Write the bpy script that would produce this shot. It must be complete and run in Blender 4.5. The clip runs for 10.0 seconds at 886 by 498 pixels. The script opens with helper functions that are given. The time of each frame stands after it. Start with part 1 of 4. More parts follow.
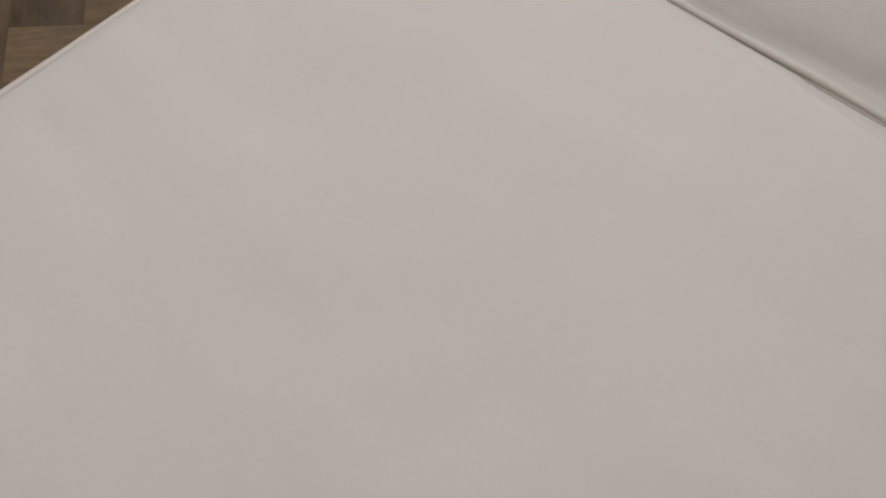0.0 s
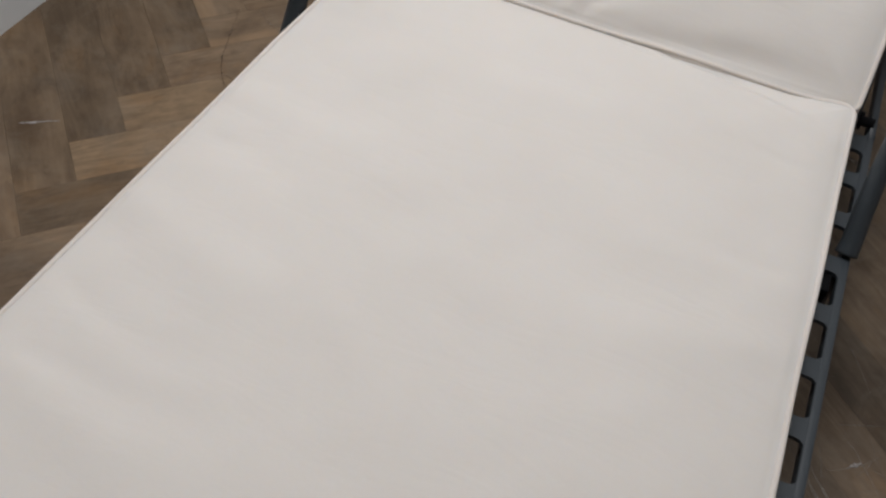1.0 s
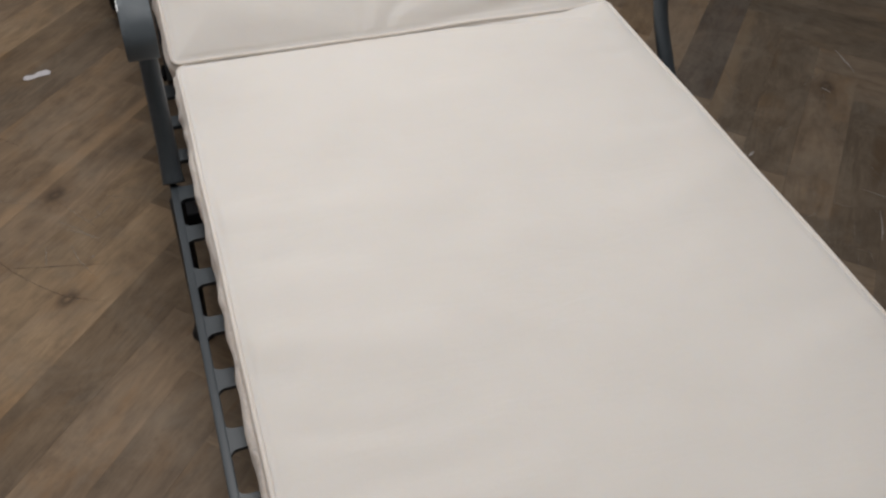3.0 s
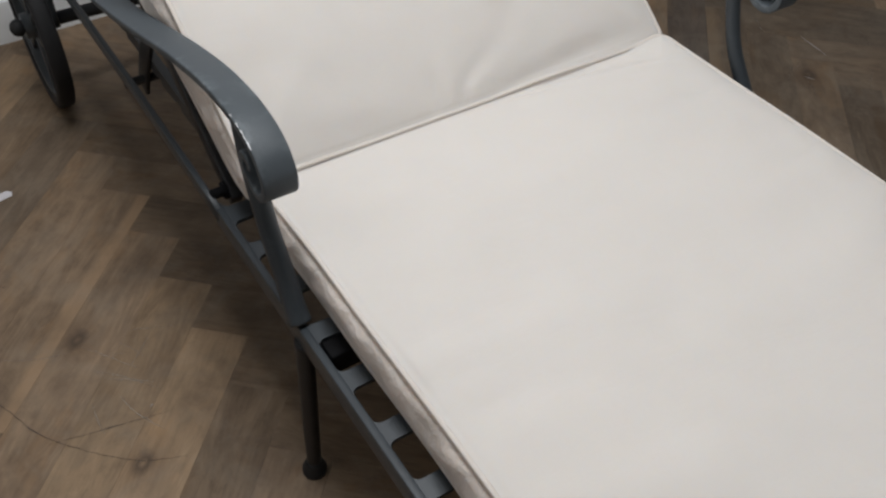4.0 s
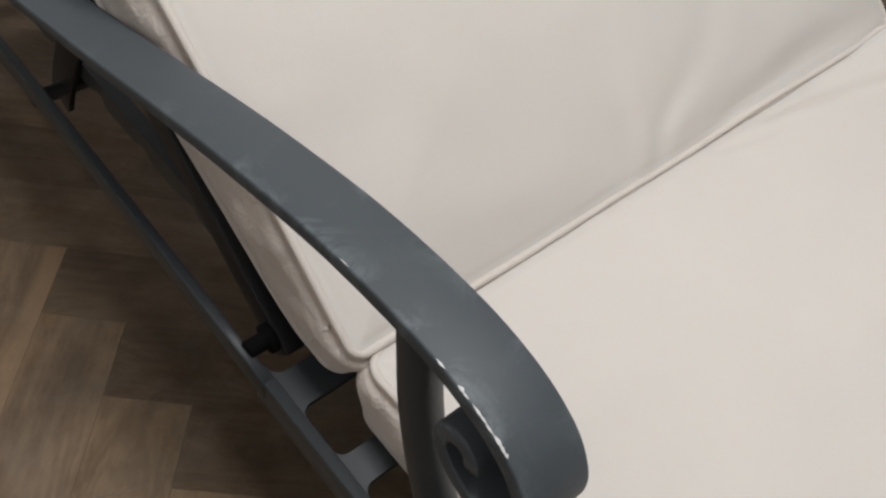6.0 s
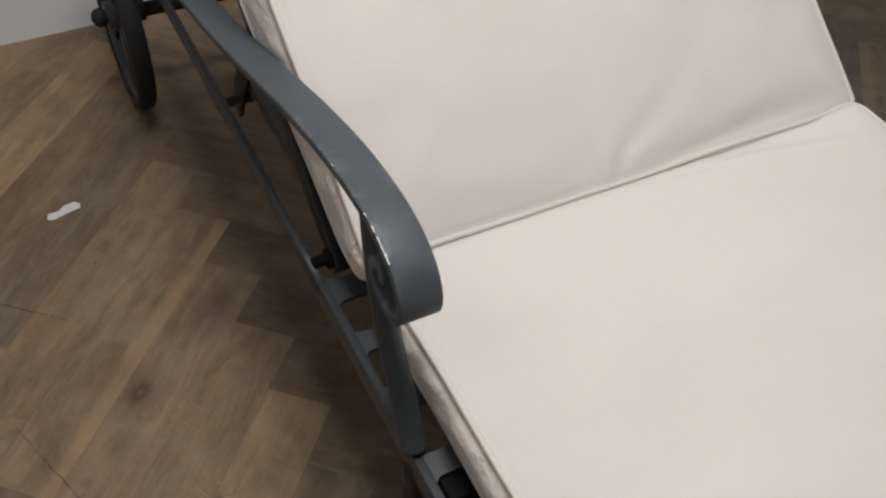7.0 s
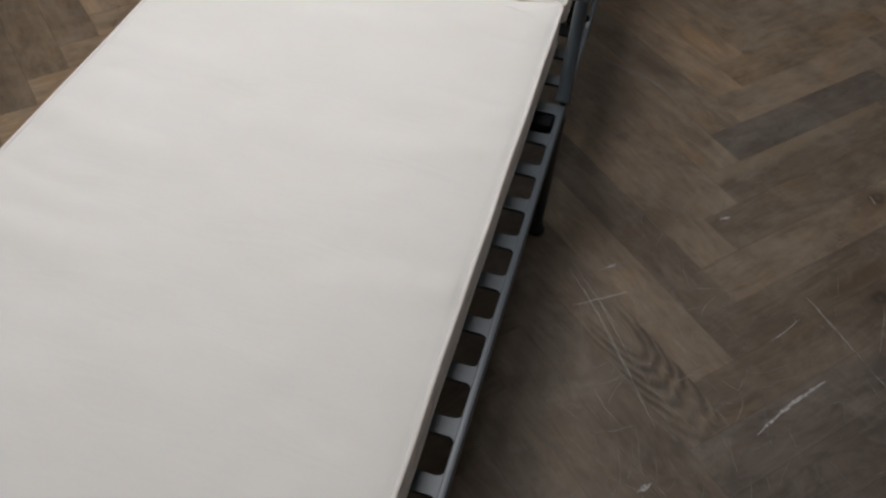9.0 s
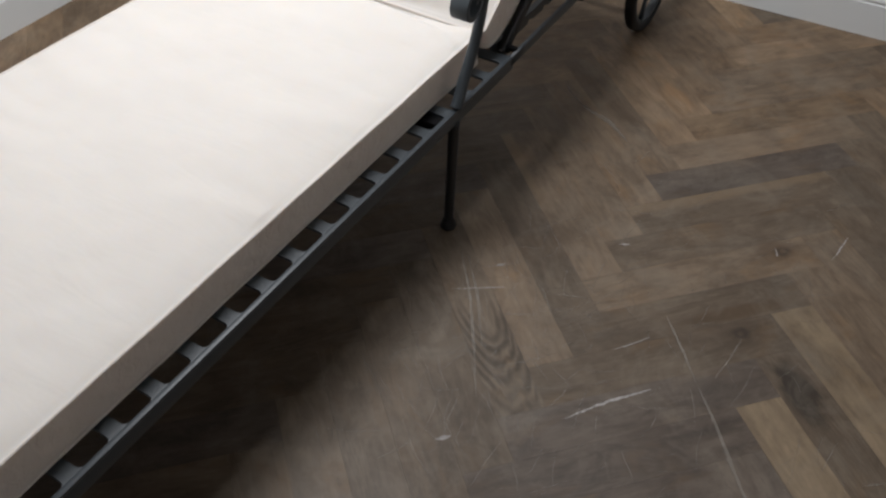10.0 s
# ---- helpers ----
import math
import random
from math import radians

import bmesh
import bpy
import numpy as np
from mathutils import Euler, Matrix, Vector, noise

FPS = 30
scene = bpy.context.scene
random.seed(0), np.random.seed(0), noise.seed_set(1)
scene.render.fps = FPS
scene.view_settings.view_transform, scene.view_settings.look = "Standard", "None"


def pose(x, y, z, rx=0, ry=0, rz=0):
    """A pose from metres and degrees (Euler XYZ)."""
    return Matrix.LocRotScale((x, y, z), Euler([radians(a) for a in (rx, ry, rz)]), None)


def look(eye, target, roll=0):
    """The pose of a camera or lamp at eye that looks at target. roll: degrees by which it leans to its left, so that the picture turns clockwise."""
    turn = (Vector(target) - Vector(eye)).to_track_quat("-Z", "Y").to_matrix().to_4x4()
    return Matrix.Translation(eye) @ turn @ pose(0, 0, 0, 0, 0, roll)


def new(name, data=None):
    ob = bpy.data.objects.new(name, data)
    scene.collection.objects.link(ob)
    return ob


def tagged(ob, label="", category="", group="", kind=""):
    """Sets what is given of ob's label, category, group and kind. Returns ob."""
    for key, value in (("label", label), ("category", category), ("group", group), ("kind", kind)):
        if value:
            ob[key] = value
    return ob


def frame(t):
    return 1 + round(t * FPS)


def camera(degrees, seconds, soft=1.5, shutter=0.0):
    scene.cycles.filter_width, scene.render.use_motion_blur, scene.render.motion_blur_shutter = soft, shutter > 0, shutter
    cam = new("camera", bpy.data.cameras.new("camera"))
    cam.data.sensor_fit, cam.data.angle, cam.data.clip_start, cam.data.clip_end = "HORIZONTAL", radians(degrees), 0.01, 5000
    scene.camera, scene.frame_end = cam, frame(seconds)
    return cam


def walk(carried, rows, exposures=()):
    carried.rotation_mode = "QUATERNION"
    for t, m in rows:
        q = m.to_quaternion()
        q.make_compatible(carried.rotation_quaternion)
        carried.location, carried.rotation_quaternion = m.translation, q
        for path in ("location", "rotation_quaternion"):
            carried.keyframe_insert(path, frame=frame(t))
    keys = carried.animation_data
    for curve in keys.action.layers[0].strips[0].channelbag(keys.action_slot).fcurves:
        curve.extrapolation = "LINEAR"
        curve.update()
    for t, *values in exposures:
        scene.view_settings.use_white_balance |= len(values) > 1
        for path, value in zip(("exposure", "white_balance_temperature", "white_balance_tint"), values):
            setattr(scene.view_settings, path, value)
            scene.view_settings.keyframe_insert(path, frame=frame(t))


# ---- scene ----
cam = camera(53.0, 10.0, soft=2.4)
PATH = [
    (0, (0.122, -0.572, 0.851), (-0.3943, 0.3443, -0.8504), 9.9),
    (0.5, (0.17, -0.76, 0.95), (-0.362, 0.317, -0.649), 6.4),
    (1, (0.169, -0.959, 1.022), (-0.263, 0.268, -0.497), 6.8),
    (1.5, (0.155, -1.073, 1.066), (-0.223, 0.195, -0.435), 5.8),
    (2, (0.024, -1.101, 1.037), (-0.189, 0.255, -0.417), 4.8),
    (2.5, (-0.166, -1.092, 1.07), (-0.071, 0.271, -0.391), 4.3),
    (2.7, (-0.238, -1.105, 1.06), (0.054, 0.255, -0.377), 4.2),
    (3.8, (-0.5671, -0.8484, 1.067), (0.2129, 0.3503, -0.3317), 2.73),
    (4, (-0.6, -0.7745, 1.0573), (0.2214, 0.3814, -0.3526), 3.09),
    (4.5, (-0.6386, -0.5693, 1.0106), (0.2706, 0.4768, -0.4299), 4.22),
    (5, (-0.5897, -0.3519, 0.939), (0.3308, 0.6495, -0.5269), 5.95),
    (5.5, (-0.534, -0.2266, 0.8729), (0.4347, 0.6164, -0.6597), 11.51),
    (5.7, (-0.5251, -0.2078, 0.8423), (0.4557, 0.5865, -0.7074), 13.17),
    (6.8, (-0.5562, -0.388, 0.9403), (0.2637, 0.654, -0.5568), 7.85),
    (7, (-0.566, -0.528, 1.012), (0.143, 0.64, -0.449), 5.4),
    (7.5, (-0.459, -0.882, 1.148), (0.019, 0.415, -0.297), 3.5),
    (8, (-0.205, -1.139, 1.223), (0.099, 0.239, -0.194), 2.0),
    (8.5, (0.082, -1.211, 1.198), (0.111, 0.146, -0.271), 4.2),
    (9, (0.448, -1.319, 1.191), (0.151, -0.012, -0.293), 4.2),
    (9.5, (0.756, -1.353, 1.244), (0.309, -0.05, -0.206), 2.4),
    (10, (1.036, -1.387, 1.261), (0.324, -0.127, -0.12), 1.8),
]
walk(cam, [(t, look(eye, target, roll)) for t, eye, target, roll in PATH],
     exposures=[(0.0, -0.63, 6850, 14), (0.5, -0.28, 6750, 13), (1.0, -0.18, 6650, 12), (1.5, -0.11, 6620, 12), (2.0, -0.13, 6720, 11.5), (2.7, -0.12, 6820, 12), (4.0, -0.08, 6550, 10.5),
                (5.5, -0.15, 6700, 11), (7.0, -0.1, 6900, 12), (8.0, -0.04, 6500, 11), (9.0, -0.06, 6500, 11), (9.4, 0.0, 6550, 11.5), (10.0, 0.39, 6550, 11.5)])

# ---------------------------------------------------------------- light
world = bpy.data.worlds.new("world")
scene.world = world
world.use_nodes = True
world.node_tree.nodes["Background"].inputs[0].default_value = (0.9, 0.95, 1.0, 1)
world.node_tree.nodes["Background"].inputs[1].default_value = 0.02


def ceiling_lamp(x, y, sx, sy, power, colour):
    data = bpy.data.lights.new("ceiling_lamp", "AREA")
    data.shape, data.size, data.size_y = "RECTANGLE", sx, sy
    data.energy, data.color = power, colour
    ob = new("ceiling_lamp", data)
    ob.matrix_world = pose(x, y, 2.46)
    return ob


ceiling_lamp(-0.20, -0.07, 0.75, 0.85, 40, (0.955, 0.975, 1.0))

# ---------------------------------------------------------------- materials


class Nodes:
    """A node material with a Principled shader, and short ways to add to it."""

    def __init__(self, name, roughness=0.5):
        self.mat = bpy.data.materials.new(name)
        self.mat.use_nodes = True
        self.tree = self.mat.node_tree
        self.shader = self.tree.nodes["Principled BSDF"]
        self.shader.inputs["Roughness"].default_value = roughness

    def add(self, kind, **values):
        node = self.tree.nodes.new(kind)
        for key, value in values.items():
            node.inputs[key].default_value = value
        return node

    def link(self, a, b):
        self.tree.links.new(a, b)

    def coords(self, kind="Object", scale=(1, 1, 1)):
        tex = self.add("ShaderNodeTexCoord")
        mp = self.add("ShaderNodeMapping", Scale=scale)
        self.link(tex.outputs[kind], mp.inputs["Vector"])
        return mp.outputs["Vector"]

    def noise(self, vec, scale, detail=4.0, rough=0.55, w=None, distortion=0.0):
        n = self.add("ShaderNodeTexNoise", Scale=scale, Detail=detail, Roughness=rough, Distortion=distortion)
        self.link(vec, n.inputs["Vector"])
        if w is not None:
            n.noise_dimensions = "4D"
            self.link(w, n.inputs["W"])
        return n.outputs[0]

    def ramp(self, value, stops):
        r = self.add("ShaderNodeValToRGB")
        el = r.color_ramp.elements
        while len(el) < len(stops):
            el.new(0.5)
        for e, (at, colour) in zip(el, stops):
            e.position, e.color = at, (*colour, 1) if len(colour) == 3 else colour
        self.link(value, r.inputs[0])
        return r.outputs[0]

    def mix(self, fac, a, b):
        m = self.add("ShaderNodeMix")
        m.data_type = "RGBA"
        for sock, val in ((m.inputs[0], fac), (m.inputs[6], a), (m.inputs[7], b)):
            if isinstance(val, (int, float)):
                sock.default_value = val
            elif isinstance(val, tuple):
                sock.default_value = (*val, 1)
            else:
                self.link(val, sock)
        return m.outputs[2]

    def math(self, op, a, b=0.0):
        m = self.add("ShaderNodeMath")
        m.operation = op
        for sock, val in zip(m.inputs, (a, b)):
            if isinstance(val, (int, float)):
                sock.default_value = val
            else:
                self.link(val, sock)
        return m.outputs[0]

    def bump(self, height, strength, distance, after=None):
        b = self.add("ShaderNodeBump", Strength=strength, Distance=distance)
        self.link(height, b.inputs["Height"])
        if after is not None:
            self.link(after, b.inputs["Normal"])
        self.link(b.outputs[0], self.shader.inputs["Normal"])
        return b.outputs[0]

    def colour(self, value):
        if isinstance(value, tuple):
            self.shader.inputs["Base Color"].default_value = (*value, 1)
        else:
            self.link(value, self.shader.inputs["Base Color"])


def fabric(name, light, dark, rumple=0.0):
    m = Nodes(name, 0.9)
    vec = m.coords()
    blotch = m.noise(vec, 5.0, 5.0)
    base = m.mix(m.ramp(blotch, [(0.3, (0, 0, 0)), (0.75, (1, 1, 1))]), light, dark)
    weave = m.noise(m.coords(scale=(1, 0.25, 1)), 900.0, 2.0)
    weave_b = m.noise(m.coords(scale=(0.25, 1, 1)), 900.0, 2.0)
    threads = m.math("ADD", weave, weave_b)
    m.colour(m.mix(m.math("MULTIPLY", threads, 0.06), base, (0.45, 0.41, 0.37)))
    soft = m.noise(vec, 28.0, 3.0)
    ripple = m.noise(m.coords(scale=(0.45, 1.5, 1.0)), 13.0, 3.0, 0.5, distortion=0.5)
    n = m.bump(ripple, 0.14, 0.012)
    if rumple:
        n = m.bump(m.noise(vec, 62.0, 3.0, 0.55, distortion=0.6), rumple, 0.008, n)
    n = m.bump(soft, 0.10, 0.004, n)
    m.bump(threads, 0.12, 0.0006, n)
    m.shader.inputs["Sheen Weight"].default_value = 0.15
    m.shader.inputs["Subsurface Weight"].default_value = 0.3
    m.shader.inputs["Subsurface Radius"].default_value = (1.0, 0.8, 0.62)
    m.shader.inputs["Subsurface Scale"].default_value = 0.02
    m.shader.inputs["Specular IOR Level"].default_value = 0.2
    return m.mat


def coated_metal(name, base, worn, wear, roughness, start=0.56):
    m = Nodes(name, roughness)
    vec = m.coords()
    fine = m.noise(vec, 260.0, 3.0)
    broad = m.noise(vec, 9.0, 5.0)
    tone = m.mix(broad, tuple(c * 0.85 for c in base), tuple(c * 1.15 for c in base))
    scuff = m.ramp(m.noise(vec, 34.0, 8.0, 0.7), [(start, (0, 0, 0)), (start + 0.16, (1, 1, 1))])
    m.colour(m.mix(m.math("MULTIPLY", scuff, wear), tone, worn))
    rough = m.math("ADD", m.math("MULTIPLY", broad, 0.2), roughness - 0.1)
    m.link(rough, m.shader.inputs["Roughness"])
    m.bump(fine, 0.12, 0.0006)
    return m.mat


def arm_coat(name, base, worn, roughness):
    """Flat grey coating with cloudy pale rubbing towards the strap's long edges, most where the arm bends down."""
    m = Nodes(name, roughness)
    vec = m.coords()
    sep = m.add("ShaderNodeSeparateXYZ")
    m.link(vec, sep.inputs[0])
    off = m.math("ABSOLUTE", m.math("SUBTRACT", m.math("ABSOLUTE", sep.outputs[0]), 0.361))
    edge = m.ramp(m.math("MULTIPLY", off, 50.0), [(0.30, (0.12, 0.12, 0.12)), (0.62, (0.5, 0.5, 0.5)), (0.88, (1, 1, 1))])
    bend = m.ramp(m.math("ADD", sep.outputs[1], 0.3), [(0.12, (0.3, 0.3, 0.3)), (0.17, (1, 1, 1)), (0.30, (0.9, 0.9, 0.9)), (0.44, (0.22, 0.22, 0.22))])
    cloud = m.ramp(m.noise(vec, 26.0, 10.0, 0.72, distortion=0.9), [(0.50, (0, 0, 0)), (0.66, (0.75, 0.75, 0.75))])
    broad = m.noise(vec, 9.0, 5.0)
    tone = m.mix(broad, tuple(c * 0.93 for c in base), tuple(c * 1.07 for c in base))
    m.colour(m.mix(m.math("MULTIPLY", cloud, m.math("MULTIPLY", edge, bend)), tone, worn))
    m.link(m.math("ADD", m.math("MULTIPLY", broad, 0.14), roughness - 0.07), m.shader.inputs["Roughness"])
    m.bump(m.noise(vec, 260.0, 3.0), 0.08, 0.0006)
    return m.mat


def oak(name, pale, mid, deep, knot=None, arch=None, sapwood=0, blot=None, roughness=0.54):
    """Worn oak, its grain along x. knot: a knot's place; arch: where growth rings close; sapwood: 1 or -1, a golden long edge;
    blot: x, y, flattening, radius and colour of a stain."""
    m = Nodes(name, roughness)
    info = m.add("ShaderNodeObjectInfo")
    rand = info.outputs["Random"]
    shift = m.math("MULTIPLY", rand, 40.0)
    sep = m.add("ShaderNodeSeparateXYZ")
    m.link(m.coords(), sep.inputs[0])
    along, across = sep.outputs[0], sep.outputs[1]
    place = m.add("ShaderNodeNewGeometry").outputs["Position"]

    def off(value, size):
        return m.math("MULTIPLY", m.math("SUBTRACT", value, 0.5), size)

    def far(at, squash, wob):
        """Distance from a point of the plank, stretched along the grain."""
        v = m.add("ShaderNodeCombineXYZ")
        m.link(m.math("ADD", m.math("MULTIPLY", m.math("SUBTRACT", along, at[0]), squash), wob), v.inputs[0])
        m.link(m.math("ADD", m.math("SUBTRACT", across, at[1]), wob), v.inputs[1])
        d = m.add("ShaderNodeVectorMath")
        d.operation = "LENGTH"
        m.link(v.outputs[0], d.inputs[0])
        return d.outputs["Value"]

    grain = m.noise(m.coords(scale=(1.0, 3.2, 3.2)), 6.5, 9.0, 0.66, shift, 1.3)
    pores = m.noise(m.coords(scale=(1.0, 16.0, 16.0)), 24.0, 4.0, 0.65, shift)
    wander = m.noise(m.coords(scale=(1.0, 3.0, 1.0)), 7.0, 3.0, 0.5, shift)
    base = m.ramp(grain, [(0.30, deep), (0.5, mid), (0.72, pale)])
    # growth rings that close in arches
    at = arch or (0.25, 0.045)
    d = far(at, 0.27 if arch else 0.13, off(wander, 0.03 if arch else 0.05))
    ring = m.math("ADD", m.math("SINE", m.math("MULTIPLY", d, 640.0 if arch else 900.0)), 1.0)
    if arch:
        shown = m.ramp(m.math("MULTIPLY", d, 10.0), [(0.20, (0, 0, 0)), (0.35, (1, 1, 1)), (0.75, (1, 1, 1)), (0.95, (0.1, 0.1, 0.1))])
        near_end = m.ramp(along, [(0.21, (1, 1, 1)), (0.30, (0, 0, 0))])
        base = m.mix(m.math("MULTIPLY", m.math("MULTIPLY", ring, 0.46), m.math("MULTIPLY", shown, near_end)), base, tuple(c * 0.6 for c in deep))
    else:
        shown = m.ramp(m.noise(m.coords(scale=(1.0, 2.0, 1.0)), 4.0, 2.0, 0.5, shift), [(0.48, (0, 0, 0)), (0.64, (1, 1, 1))])
        base = m.mix(m.math("MULTIPLY", m.math("MULTIPLY", ring, 0.2), shown), base, deep)
    # soft dark heartwood along the grain, smudges, open pores
    heart = m.noise(m.coords(scale=(1.0, 2.8, 1.0)), 4.8, 5.0, 0.6, shift, 0.8)
    base = m.mix(m.ramp(heart, [(0.50, (0, 0, 0)), (0.72, (0.5, 0.5, 0.5))]), base, tuple(c * 0.62 for c in deep))
    rust = m.noise(m.coords(scale=(1.0, 2.2, 1.0)), 7.0, 4.0, 0.6, m.math("ADD", shift, 9.0), 0.6)
    base = m.mix(m.ramp(rust, [(0.54, (0, 0, 0)), (0.68, (0.5, 0.5, 0.5))]), base, (mid[0] * 1.12, mid[1] * 0.92, mid[2] * 0.66))
    smudge = m.noise(m.coords(scale=(1.0, 1.6, 1.0)), 15.0, 8.0, 0.74, shift, 0.5)
    base = m.mix(m.ramp(smudge, [(0.52, (0, 0, 0)), (0.72, (0.55, 0.55, 0.55))]), base, tuple(c * 0.55 for c in deep))
    fibre = m.noise(m.coords(scale=(0.8, 9.0, 1.0)), 11.0, 6.0, 0.62, shift, 0.6)
    base = m.mix(m.ramp(fibre, [(0.34, (0.22, 0.22, 0.22)), (0.52, (0, 0, 0))]), base, tuple(c * 0.7 for c in deep))
    base = m.mix(m.ramp(fibre, [(0.52, (0, 0, 0)), (0.72, (0.22, 0.22, 0.22))]), base, pale)
    base = m.mix(m.ramp(pores, [(0.56, (0, 0, 0)), (0.74, (0.3, 0.3, 0.3))]), base, tuple(c * 0.45 for c in deep))
    # pale golden sapwood along one long edge
    if sapwood:
        brim = m.math("ADD", m.math("MULTIPLY", m.math("ADD", m.math("MULTIPLY", m.math("SUBTRACT", 0.045, across), sapwood), off(wander, 0.03)), 10.0), 0.5)
        sap = m.ramp(brim, [(0.58 if sapwood < 0 else 0.68, (0, 0, 0)), (0.70 if sapwood < 0 else 0.80, (0.6, 0.6, 0.6))])
        if abs(sapwood) == 0.8:
            sap = m.math("MULTIPLY", sap, m.ramp(along, [(0.20, (0, 0, 0)), (0.36, (0.6, 0.6, 0.6))]))
        base = m.mix(sap, base, (pale[0] * 1.2, pale[1] * 1.12, pale[2] * 1.0))
    if blot:
        bx, by, squash, radius, tone = blot
        d = m.math("MULTIPLY", far((bx, by), squash, off(m.noise(m.coords(scale=(1.0, 2.0, 1.0)), 16.0, 5.0, 0.6), radius * 1.2)), 0.5 / radius)
        base = m.mix(m.ramp(d, [(0.30, (0.8, 0.8, 0.8)), (0.55, (0, 0, 0))]), base, tone)
    # scattered small knots, and the plank's own
    vor = m.add("ShaderNodeTexVoronoi", Scale=2.6)
    vor.voronoi_dimensions = "4D"
    bent = m.add("ShaderNodeVectorMath")
    bent.operation = "ADD"
    wob = m.math("MULTIPLY", m.noise(m.coords(), 30.0, 3.0), 0.06)
    m.link(m.coords(scale=(1.0, 1.8, 1.0)), bent.inputs[0])
    m.link(wob, bent.inputs[1])
    m.link(bent.outputs[0], vor.inputs["Vector"])
    m.link(shift, vor.inputs["W"])
    spots = [(vor.outputs["Distance"], 1.0)]
    if knot:
        spots.append((m.math("MULTIPLY", far(knot, 0.8, off(m.noise(m.coords(), 45.0, 3.0), 0.016)), 4.4), 0.75))
    for d, much in spots:
        halo = m.ramp(d, [(0.08, (0.6 * much,) * 3), (0.22, (0, 0, 0))])
        base = m.mix(halo, base, (deep[0] * 0.72, deep[1] * 0.63, deep[2] * 0.55))
        core = m.ramp(d, [(0.0, (0.1 * much,) * 3), (0.035, (0.9 * much,) * 3), (0.085, (0, 0, 0))])
        base = m.mix(core, base, (0.020, 0.014, 0.011))
    # each plank a little lighter or darker
    tint = m.add("ShaderNodeHueSaturation")
    m.link(m.math("ADD", m.math("MULTIPLY", rand, 0.26), 0.88), tint.inputs["Value"])
    m.link(base, tint.inputs["Color"])
    # trodden dirt, dust and rubbing that run on from plank to plank
    dirt = m.noise(place, 5.5, 7.0, 0.62, distortion=0.4)
    base = m.mix(m.ramp(dirt, [(0.48, (0, 0, 0)), (0.68, (0.4, 0.4, 0.4))]), tint.outputs[0], (0.056, 0.039, 0.027))
    dust = m.ramp(m.noise(place, 8.0, 9.0, 0.72, distortion=0.7), [(0.48, (0, 0, 0)), (0.78, (0.42, 0.42, 0.42))])
    m.colour(m.mix(dust, base, (0.232, 0.200, 0.160)))
    m.link(m.math("ADD", m.math("MULTIPLY", dirt, 0.3), roughness - 0.15), m.shader.inputs["Roughness"])
    m.shader.inputs["Specular IOR Level"].default_value = 0.30
    n = m.bump(grain, 0.12, 0.001)
    m.bump(pores, 0.2, 0.0005, n)
    return m.mat


def paint(name, base, roughness):
    m = Nodes(name, roughness)
    vec = m.coords()
    broad = m.noise(vec, 2.5, 4.0)
    m.colour(m.mix(broad, tuple(c * 0.96 for c in base), base))
    m.bump(m.noise(vec, 120.0, 3.0), 0.08, 0.001)
    return m.mat


CANVAS = fabric("cream_canvas", (0.70, 0.665, 0.625), (0.665, 0.63, 0.59))
# Same canvas, tinted warm on the sides for light bounced off the floor.
BOXING_BOUNCE = fabric("cream_canvas_boxing_warm_bounce", (0.725, 0.65, 0.59), (0.655, 0.577, 0.517), 0.45)
# Piping is pinkish itself, and warmed further for light bounced within the crease.
PIPING = fabric("cream_piping_warm_bounce", (0.73, 0.66, 0.60), (0.68, 0.61, 0.545))
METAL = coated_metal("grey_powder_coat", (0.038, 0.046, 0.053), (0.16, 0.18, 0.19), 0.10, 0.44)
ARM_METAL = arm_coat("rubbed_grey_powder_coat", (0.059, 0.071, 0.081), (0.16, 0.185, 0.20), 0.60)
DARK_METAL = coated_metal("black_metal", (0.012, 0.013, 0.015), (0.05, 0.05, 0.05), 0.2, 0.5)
MATT_BLACK = coated_metal("matt_black_metal", (0.006, 0.006, 0.007), (0.02, 0.02, 0.02), 0.1, 0.85)
MATT_BLACK.node_tree.nodes["Principled BSDF"].inputs["Specular IOR Level"].default_value = 0.15
RUBBER = coated_metal("black_rubber", (0.007, 0.007, 0.008), (0.04, 0.04, 0.04), 0.25, 0.7)
BARE = coated_metal("bare_aluminium", (0.62, 0.62, 0.62), (0.8, 0.8, 0.8), 0.3, 0.35)
BROWN = ((0.268, 0.189, 0.122), (0.203, 0.140, 0.088), (0.127, 0.086, 0.054))
GREY = ((0.166, 0.126, 0.089), (0.124, 0.092, 0.064), (0.077, 0.056, 0.038))
TAUPE = ((0.217, 0.161, 0.111), (0.168, 0.122, 0.083), (0.107, 0.076, 0.050))
GOLDEN = ((0.348, 0.243, 0.147), (0.268, 0.183, 0.109), (0.168, 0.112, 0.067))
UMBER = ((0.209, 0.146, 0.092), (0.155, 0.107, 0.066), (0.096, 0.063, 0.038))
DARK = ((0.156, 0.124, 0.098), (0.110, 0.086, 0.068), (0.062, 0.048, 0.040))
PALE = ((0.286, 0.213, 0.140), (0.234, 0.174, 0.112), (0.162, 0.118, 0.077))
